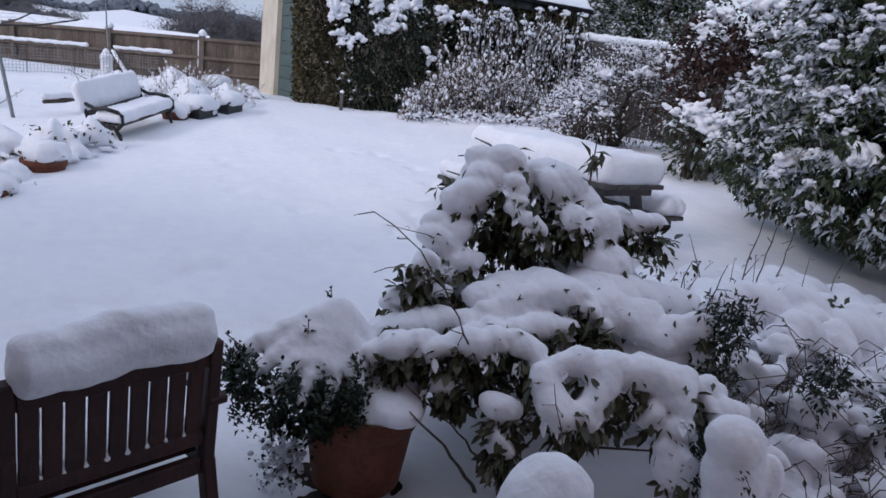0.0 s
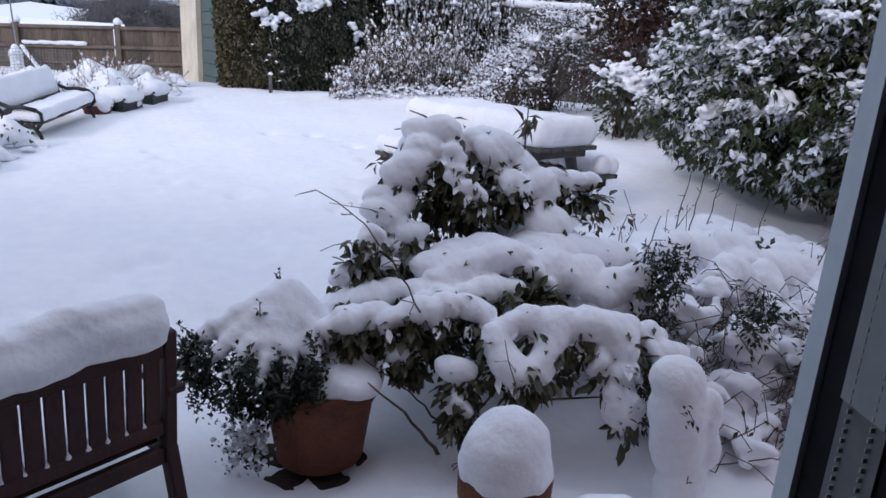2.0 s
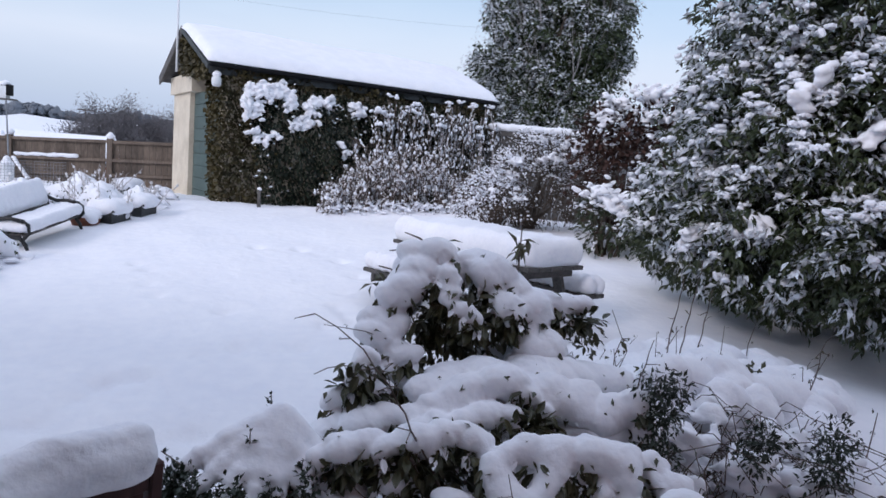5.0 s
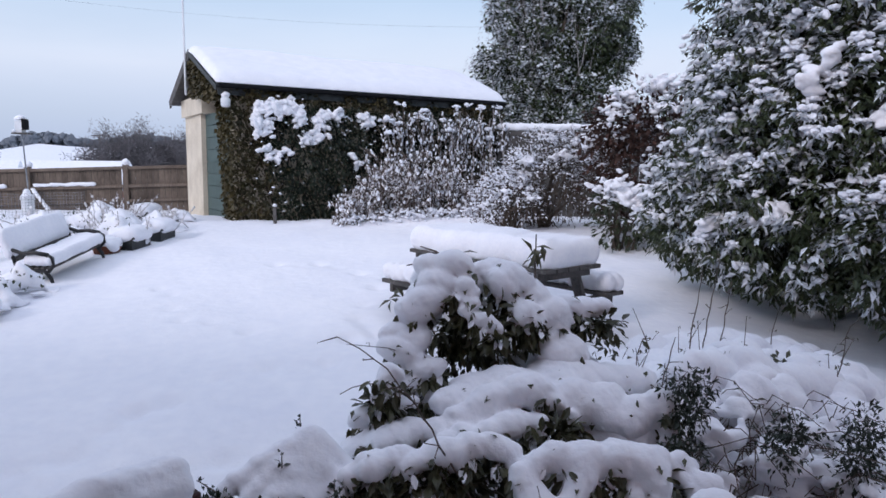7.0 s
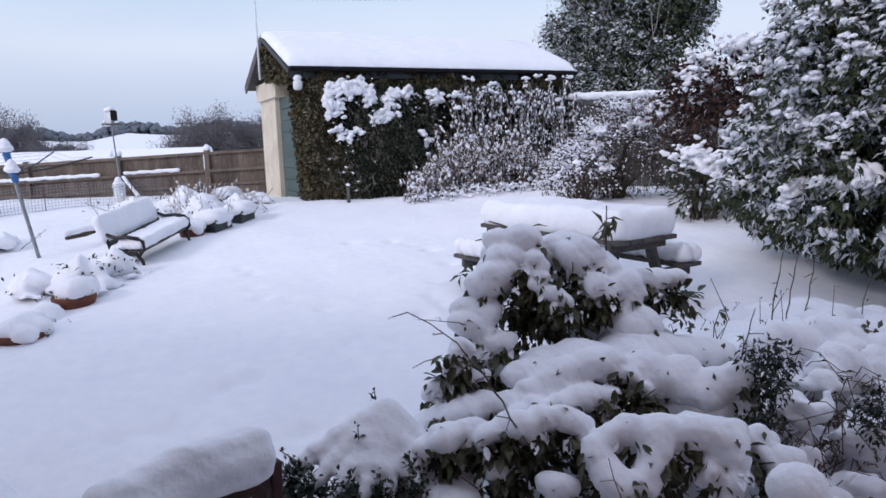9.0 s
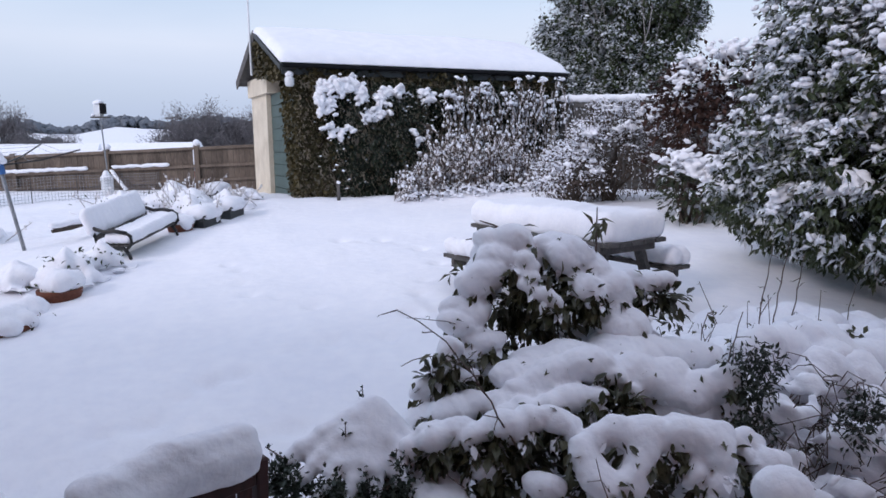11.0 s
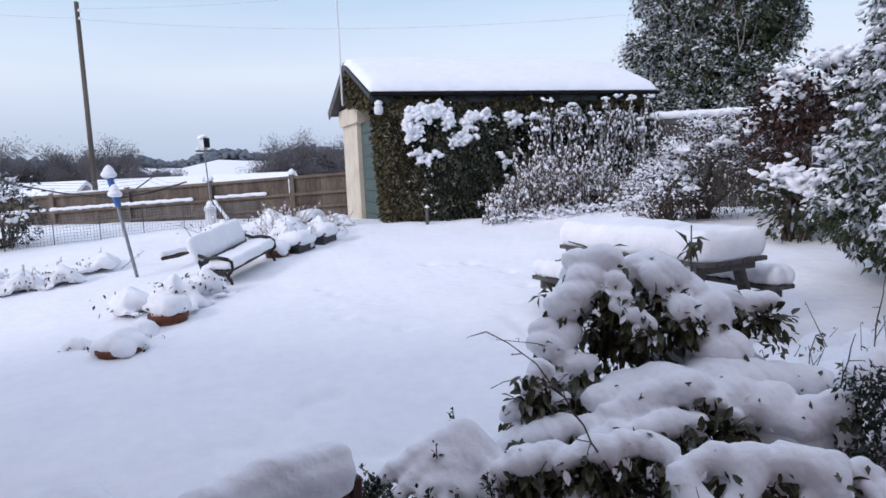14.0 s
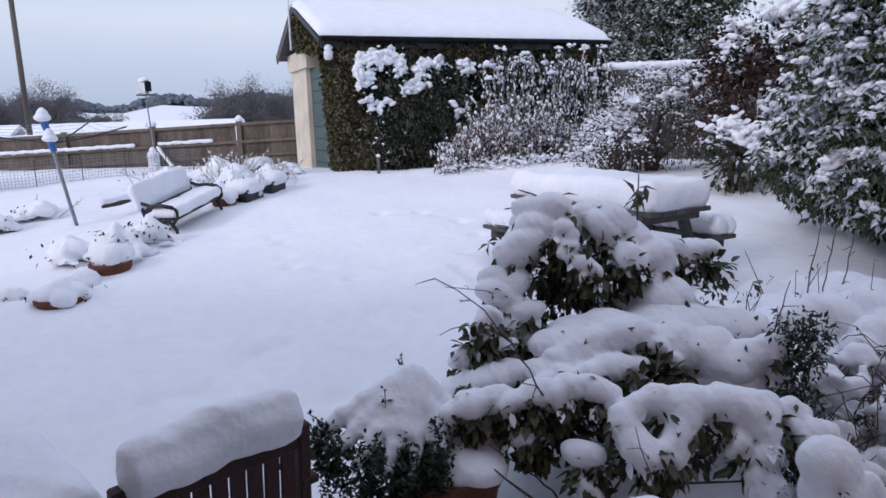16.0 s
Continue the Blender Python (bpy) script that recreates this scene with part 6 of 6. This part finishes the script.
# ---- picnic table ----
def picnic_table():
    a = Vector((1.15, 5.02, 0))
    gz = ground_at(1.2, 5.4)
    yaw = math.degrees(math.atan2(0.815, -0.58))
    t = thing("picnic_table", (a.x, a.y, gz), "weathered wooden picnic table under a thick snow cushion", "picnic table", yaw=yaw)
    L, W, z = 1.75, 0.68, 0.885 - gz
    for i in range(5):
        y = -(0.068 + i * 0.136)
        part("board", bars([((-0.02, y, z), (L, y, z), 0.125, 0.035)], 0.004), OLD_WOOD, t)
    for x in (0.10, L - 0.10):
        part("cross_beam", bars([((x, -0.02, z - 0.05), (x, -W + 0.02, z - 0.05), 0.045, 0.075)], 0.004), OLD_WOOD, t)
        part("bench_beam", bars([((x, 0.28, z - 0.32), (x, -W - 0.30, z - 0.32), 0.045, 0.085)], 0.004), OLD_WOOD, t)
        for s, y0, y1 in ((1, -0.16, 0.14), (-1, -W + 0.16, -W - 0.14)):
            part("leg", bars([((x + 0.045, y0, z - 0.02), (x + 0.045, y1, -0.15), 0.045, 0.095, (1, 0, 0))], 0.004), OLD_WOOD, t)
    for y0 in (0.20, -W - 0.20):
        part("bench_board", bars([((-0.02, y0 - 0.06, z - 0.26), (L, y0 - 0.06, z - 0.26), 0.115, 0.035)], 0.004), OLD_WOOD, t)
        part("bench_board", bars([((-0.02, y0 + 0.06, z - 0.26), (L, y0 + 0.06, z - 0.26), 0.115, 0.035)], 0.004), OLD_WOOD, t)
        snow_mass("bench_snow", [((x, y0 + 0.05 * s, z - 0.17), (0.09, 0.085, 0.095)) for x in np.linspace(0.04, L - 0.06, 15) for s in (-1, 1)], t, 0.02, 4, 0.006)
    V = [((x, y, z + 0.12 + 0.010 * math.sin(4 * x + 6 * y)), (0.10, 0.10, 0.135)) for x in np.linspace(0.06, L - 0.08, 26) for y in np.linspace(-0.08, -W + 0.08, 11)]
    snow_mass("snow", V, t, 0.022, 5, 0.006, label="thick rounded cushion of snow")


picnic_table()


# ---- iron bench ----
def iron_bench():
    x, y = -3.64, 7.36
    t = thing("garden_bench", (x, y, ground_at(x, y) - 0.12), "cast-iron garden bench buried in thick snow", "bench")
    t.matrix_world = pose(x, y, ground_at(x, y) - 0.17, 0, -6.5, 87)
    t.scale = (1, 0.8, 1)
    L = 1.15
    for s in (0.0, L):
        pts = [((s, 0.02, -0.1), 0.025), ((s, -0.015, 0.08), 0.023), ((s, 0.03, 0.22), 0.025), ((s, 0.10, 0.30), 0.025), ((s, 0.30, 0.30), 0.025), ((s, 0.46, 0.31), 0.025)]
        arm = [((s, 0.05, 0.29), 0.022), ((s, -0.03, 0.36), 0.022), ((s, -0.02, 0.44), 0.023), ((s, 0.03, 0.47), 0.023), ((s, 0.05, 0.43), 0.020), ((s, 0.02, 0.41), 0.018)]
        top = [((s, 0.03, 0.475), 0.023), ((s, 0.20, 0.50), 0.022), ((s, 0.36, 0.49), 0.022), ((s, 0.50, 0.53), 0.022)]
        back = [((s, 0.58, -0.1), 0.025), ((s, 0.50, 0.14), 0.024), ((s, 0.46, 0.31), 0.025), ((s, 0.52, 0.55), 0.024), ((s, 0.58, 0.64), 0.024), ((s, 0.60, 0.68), 0.024)]
        part("end_frame", mesh("end_frame", *tubes([pts, arm, top, back], 7), IRON, True), None, t, "scrolled black cast-iron end")
    for i in range(6):
        yy = 0.05 + 0.078 * i
        part("seat_slat", bars([((0.0, yy, 0.325), (L, yy, 0.325), 0.06, 0.02)], 0.003), OLD_WOOD, t)
    for i in range(4):
        k = i / 3
        part("back_slat", bars([((0.0, 0.495 + 0.08 * k, 0.42 + 0.20 * k), (L, 0.495 + 0.08 * k, 0.42 + 0.20 * k), 0.02, 0.06)], 0.003), OLD_WOOD, t)
    V = [((x, y, 0.41), (0.09, 0.085, 0.075)) for x in np.linspace(0.06, L - 0.06, 13) for y in np.linspace(0.04, 0.31, 4)]
    snow_mass("seat_snow", V, t, 0.02, 4, 0.005, label="slab of snow on the seat")
    V = [((x, 0.51 + 0.09 * k, 0.44 + 0.20 * k), (0.09, 0.075, 0.09)) for x in np.linspace(0.04, L - 0.04, 12) for k in np.linspace(0.35, 1.15, 5)]
    snow_mass("back_snow", V, t, 0.02, 4, 0.005, label="slab of snow on the backrest")


iron_bench()


# ---- pots and plants along the bed ----
def bed_pot(x, y, r, h, label, heap, leafy=50, yaw=0.0):
    z = ground_at(x, y)
    t = pot("terracotta_pot", (x, y, z - 0.15), r, h, label)
    snow_mass("snow", [((RNG.normal(0, r * 0.35), RNG.normal(0, r * 0.35), h + heap * RNG.uniform(-0.1, 0.3)), (r * 0.55, r * 0.55, heap * 0.38)) for _ in range(14)], t, 0.02, 3, 0.01, label="heaped snow")
    if leafy:
        P = np.stack([RNG.normal(0, r * 0.7, leafy), RNG.normal(-r * 0.3, r * 0.5, leafy), h + RNG.uniform(-0.03, heap * 0.22, leafy)], 1)
        part("foliage", mesh("foliage", *leaves(P, RNG.normal(0, 1, P.shape), 0.04, 0.3, 0.4, 0.55), GREEN), None, t)
    return t


bed_pot(-3.62, 5.10, 0.20, 0.20, "shallow terracotta bowl with snow-covered dark plants", 0.22, 60)
bed_pot(-3.70, 5.55, 0.18, 0.15, "low terracotta pot heaped with snow", 0.22, 20)
bed_pot(-3.66, 5.95, 0.19, 0.24, "terracotta pot buried in rounded snow", 0.28, 30)
bed_pot(-4.15, 5.25, 0.13, 0.12, "small pot nearly lost in snow", 0.20, 30)
bed_pot(-3.68, 8.80, 0.17, 0.24, "terracotta pot beyond the bench, snow-topped", 0.22, 30)


def snowy_plant(x, y, w, h, label, n=60, leaf=0.06, stems=0):
    z = ground_at(x, y)
    t = thing("snowed_plant", (x, y, z), label, "plant")
    V = []
    for _ in range(22):
        p = RNG.normal(0, 0.5, 2) * w
        zz = h * max(0.15, 1 - (p[0] ** 2 + p[1] ** 2) / (w * w) * 0.9)
        V.append(((p[0], p[1], zz * 0.5), (w * 0.36, w * 0.36, zz * 0.5)))
    snow_mass("snow", V, t, 0.028, 3, 0.02, label="rounded snow")
    P = np.stack([RNG.normal(0, w * 0.55, n), RNG.normal(-w * 0.4, w * 0.4, n), RNG.uniform(0.05, h * 0.8, n)], 1)
    part("foliage", mesh("foliage", *leaves(P, RNG.normal(0, 1, P.shape), leaf, 0.2, 0.4, 0.45), GREEN), None, t)
    if stems:
        paths = [[((a, b, 0), 0.008), ((a + c, b + d, h * RNG.uniform(0.8, 1.35)), 0.004)] for a, b, c, d in RNG.normal(0, w * 0.6, (stems, 4))]
        part("stalk_tangle", mesh("stalk_tangle", *tubes(paths, 4), FROSTED_TWIG), None, t)
        P = np.array([np.array(p[0][0]) * (1 - s) + np.array(p[1][0]) * s for p in paths for s in (0.4, 0.55, 0.7, 0.8, 0.9)]) + RNG.normal(0, 0.014, (5 * stems, 3))
        part("frost", mesh("frost", *clumps(P, 0.017, 1.2), FROST_WARM), None, t)


for x, y, w, h, n, st in ((-3.85, 6.45, 0.30, 0.34, 50, 0), (-3.75, 6.9, 0.24, 0.30, 60, 0), (-4.3, 6.3, 0.30, 0.25, 20, 0), (-3.75, 9.3, 0.34, 0.42, 50, 4), (-3.95, 9.9, 0.40, 0.42, 50, 16), (-3.6, 10.4, 0.35, 0.30, 30, 14), (-4.5, 10.6, 0.40, 0.42, 40, 18), (-5.2, 10.3, 0.4, 0.3, 40, 8), (-4.6, 9.0, 0.32, 0.28, 40, 4),
                          (-6.4, 7.3, 0.35, 0.25, 60, 3), (-6.0, 7.5, 0.28, 0.24, 60, 4), (-6.9, 7.0, 0.35, 0.24, 60, 3), (-5.9, 8.2, 0.35, 0.22, 20, 3), (-7.4, 7.6, 0.4, 0.3, 30, 0), (-3.55, 11.2, 0.25, 0.22, 20, 4)):
    snowy_plant(x, y, w, h, "low garden plant rounded over with snow" if not st else "frosted dead stems rising from rounded snow", n, 0.06, st)


def planter(x, y, w, label):
    z = ground_at(x, y)
    t = thing("planter", (x, y, z - 0.13), label, "planter", yaw=80)
    part("box", boxes((-w / 2, w / 2, -0.14, 0.14, -0.1, 0.26)), BLACK_TRIM, t)
    part("rim", bars([((-w / 2, -0.15, 0.27), (w / 2, -0.15, 0.27), 0.03, 0.03)]), BLACK_TRIM, t)
    snow_mass("snow", [((a, -0.02, 0.31), (0.13, 0.20, 0.12)) for a in np.linspace(-w / 2 + 0.08, w / 2 - 0.08, 6)], t, 0.022, 4)


planter(-3.50, 9.15, 0.45, "black trough planter with a snow slab")
planter(-3.35, 9.75, 0.40, "black trough planter beside dead stems")
planter(-4.15, 11.5, 0.45, "dark tub by the garage corner under snow")


# ---- rotary drier, bird house, mesh, poles ----
def drier():
    x, y = -5.07, 7.72
    z = ground_at(x, y)
    t = thing("rotary_drier", (x, y, z), "rotary clothes drier with blue hubs and snowy drooping arms", "clothes drier")
    top = np.array([-0.32, 0.05, 1.28])
    part("pole", mesh("pole", *tubes([[((0, 0, -0.2), 0.022), (top * 0.9, 0.022)]], 8), STEEL), None, t)
    part("hub", mesh("hub", *tubes([[(top * 0.70, 0.035), (top * 0.80, 0.045)]], 10), BLUE), None, t, "blue plastic hub")
    part("hub", mesh("hub", *tubes([[(top * 0.88, 0.035), (top * 1.0, 0.045)]], 10), BLUE), None, t, "blue plastic hub")
    for k in (0.81, 1.0):
        c = top * k
        snow_mass("snow_cap", [(tuple(c + [0, 0, 0.02]), (0.10, 0.10, 0.05)), (tuple(c + [0, 0, 0.07]), (0.07, 0.07, 0.06)), (tuple(c + [0, 0, 0.11]), (0.04, 0.04, 0.04))], t, 0.014, 3)
    ends = [top * 0.78 + v for v in (np.array([-1.8, 0.3, 0.26]), np.array([0.75, 0.4, 0.17]), np.array([-0.4, 1.5, 0.25]))]
    for e in ends:
        part("arm", mesh("arm", *tubes([[(top * 0.78, 0.011), ((top * 0.78 + e) / 2 - [0, 0, 0.03], 0.011), (e, 0.010)]], 6), IRON), None, t, "dark folded-out arm")
    ws = []
    for k in (0.45, 0.65, 0.85, 1.0):
        q = [top * 0.78 + (e - top * 0.78) * k for e in ends]
        for a, b in ((q[0], q[2]), (q[2], q[1])):
            ws.append([(a, 0.0022), ((a + b) / 2 - [0, 0, 0.05], 0.0022), (b, 0.0022)])
    part("wirework", mesh("wirework", *tubes(ws, 4), STEEL), None, t, "clothes lines")


drier()


def bird_house():
    x, y = -7.55, 14.4
    t = thing("bird_house", (x, y, ground_at(x, y)), "white and black bird house on a pole, snow on top", "bird house")
    z = 2.28 - ground_at(x, y)
    part("pole", mesh("pole", *tubes([[((0.1, 0, -0.2), 0.02), ((0, 0, z), 0.018)]], 7), STEEL), None, t)
    part("body", boxes((-0.12, 0.05, -0.1, 0.1, z, z + 0.24)), WHITE, t)
    part("front", boxes((0.05, 0.13, -0.1, 0.1, z + 0.06, z + 0.27)), GASKET, t, "black front panel")
    part("tray", boxes((-0.18, 0.2, -0.16, 0.16, z - 0.03, z)), OLD_WOOD, t)
    snow_mass("snow", [((-0.02, 0, z + 0.29), (0.15, 0.13, 0.06)), ((-0.14, -0.05, z + 0.03), (0.06, 0.1, 0.05))], t, 0.018, 3)
    t.scale = (0.8, 0.8, 1.0)
    b = thing("bird_feeder", (-6.9, 13.2, ground_at(-6.9, 13.2)), "squat pale lantern feeder capped with snow", "bird feeder")
    part("body", lathe([(0.09, 0.0), (0.11, 0.05), (0.11, 0.26), (0.13, 0.28), (0.03, 0.42)], 14), WHITE, b)
    snow_mass("snow", [((0, 0, 0.40), (0.07, 0.07, 0.07)), ((0, 0, 0.33), (0.13, 0.13, 0.06))], b, 0.018, 3)


bird_house()


def mesh_fence():
    a, b = Vector((-8.6, 9.6, 0)), Vector((-5.6, 12.6, 0))
    t = thing("wire_fence", (0, 0, 0), "low wire mesh fence along the garden bed", "wire fence")
    h, n = 0.42, 84
    pts = [a.lerp(b, i / n) for i in range(n + 1)]
    g = [ground_at(p.x, p.y) for p in pts]
    ws = [[((p.x, p.y, z - 0.05), 0.0024), ((p.x, p.y, z + h), 0.0024)] for p, z in zip(pts, g)]
    for k in range(9):
        ws.append([((p.x, p.y, z + 0.02 + k * 0.05), 0.0024) for p, z in zip(pts, g)])
    part("wirework", mesh("wirework", *tubes(ws, 4), STEEL), None, t, "square wire mesh")
    for i in range(0, n + 1, 14):
        p = pts[i]
        part("stake", mesh("stake", *tubes([[((p.x, p.y, g[i] - 0.1), 0.008), ((p.x, p.y, g[i] + h + 0.03), 0.008)]], 6), OLD_WOOD), None, t)


mesh_fence()


def utility_pole(x, y, z0, z1, r, label, arm=0.0):
    t = thing("utility_pole", (x, y, z0), label, "utility pole")
    part("pole", mesh("pole", *tubes([[((0, 0, -1.0), r), ((0, 0, z1 - z0), r * 0.75)]], 10), POLE_WOOD, True), None, t)
    if arm:
        part("crossarm", bars([((-arm, 0, z1 - z0 - 0.3), (arm, 0.2, z1 - z0 - 0.3), r * 1.2, r * 1.2)]), POLE_WOOD, t)
    for s in (0.3, 0.75):
        part("insulator", lathe([(0.05, 0), (0.10, 0.05), (0.06, 0.14), (0.02, 0.18)], 10), WHITE, t).matrix_local = pose(r * 0.9 + 0.05, -0.1, z1 - z0 - s - 0.3)


utility_pole(-27.1, 38.0, ground_at(-27.1, 38), 12.2, 0.17, "tall brown wooden utility pole beyond the fence")
utility_pole(-60.6, 145.2, ground_at(-60.6, 145.2), 7.4, 0.2, "distant wooden pole with a crossarm", 1.6)
utility_pole(-53.0, 148.0, ground_at(-53, 148), 6.2, 0.2, "distant wooden pole with a crossarm", 1.4)


def overhead_lines():
    t = thing("overhead_lines", (0, 0, 0), "thin dark overhead cables from the pole", "cables")
    for a, b, sag in (((-27.0, 38, 11.2), (8, 40, 9.6), 0.8), ((-27.0, 38, 11.8), (10, 30, 10.5), 0.8), ((-27.1, 38, 11.3), (-14.5, 3.0, 5.2), 0.5)):
        pts = [(np.array(a) * (1 - s) + np.array(b) * s - [0, 0, 4 * sag * s * (1 - s)], 0.0035) for s in np.linspace(0, 1, 14)]
        part("cable", mesh("cable", *tubes([pts], 4), BLACK_TRIM), None, t)


overhead_lines()


def garage_fittings():
    m = thing("aerial_mast", tuple(gp(-0.34, 1.95, 2.95)), "slim white aerial mast on the garage gable", "aerial")
    part("mast", mesh("mast", *tubes([[((0, 0, 0), 0.022), ((0, 0, 3.2), 0.018)]], 7), WHITE), None, m)
    part("bracket", bars([((0, 0, 0.15), (0.26, 0.14, 0.15), 0.03, 0.03)]), STEEL, m)
    l = thing("wall_lamp", tuple(gp(-0.16, -0.16, 2.60)), "small white bulkhead lamp under the eaves", "lamp")
    part("body", lathe([(0.05, 0.0), (0.075, 0.03), (0.08, 0.12), (0.05, 0.17)], 14), WHITE, l)
    snow_mass("snow", [((0, 0, 0.19), (0.075, 0.075, 0.05))], l, 0.014, 2)
    s = thing("stake", (-1.95, 11.0, ground_at(-1.95, 11.0)), "short wooden stake with a snow tip by the garage", "stake")
    part("post", bars([((0, 0, -0.1), (0, 0, 0.26), 0.05, 0.05, (0, 1, 0))]), OLD_WOOD, s)
    snow_mass("snow", [((0, 0, 0.28), (0.04, 0.04, 0.03))], s, 0.01, 2)


garage_fittings()
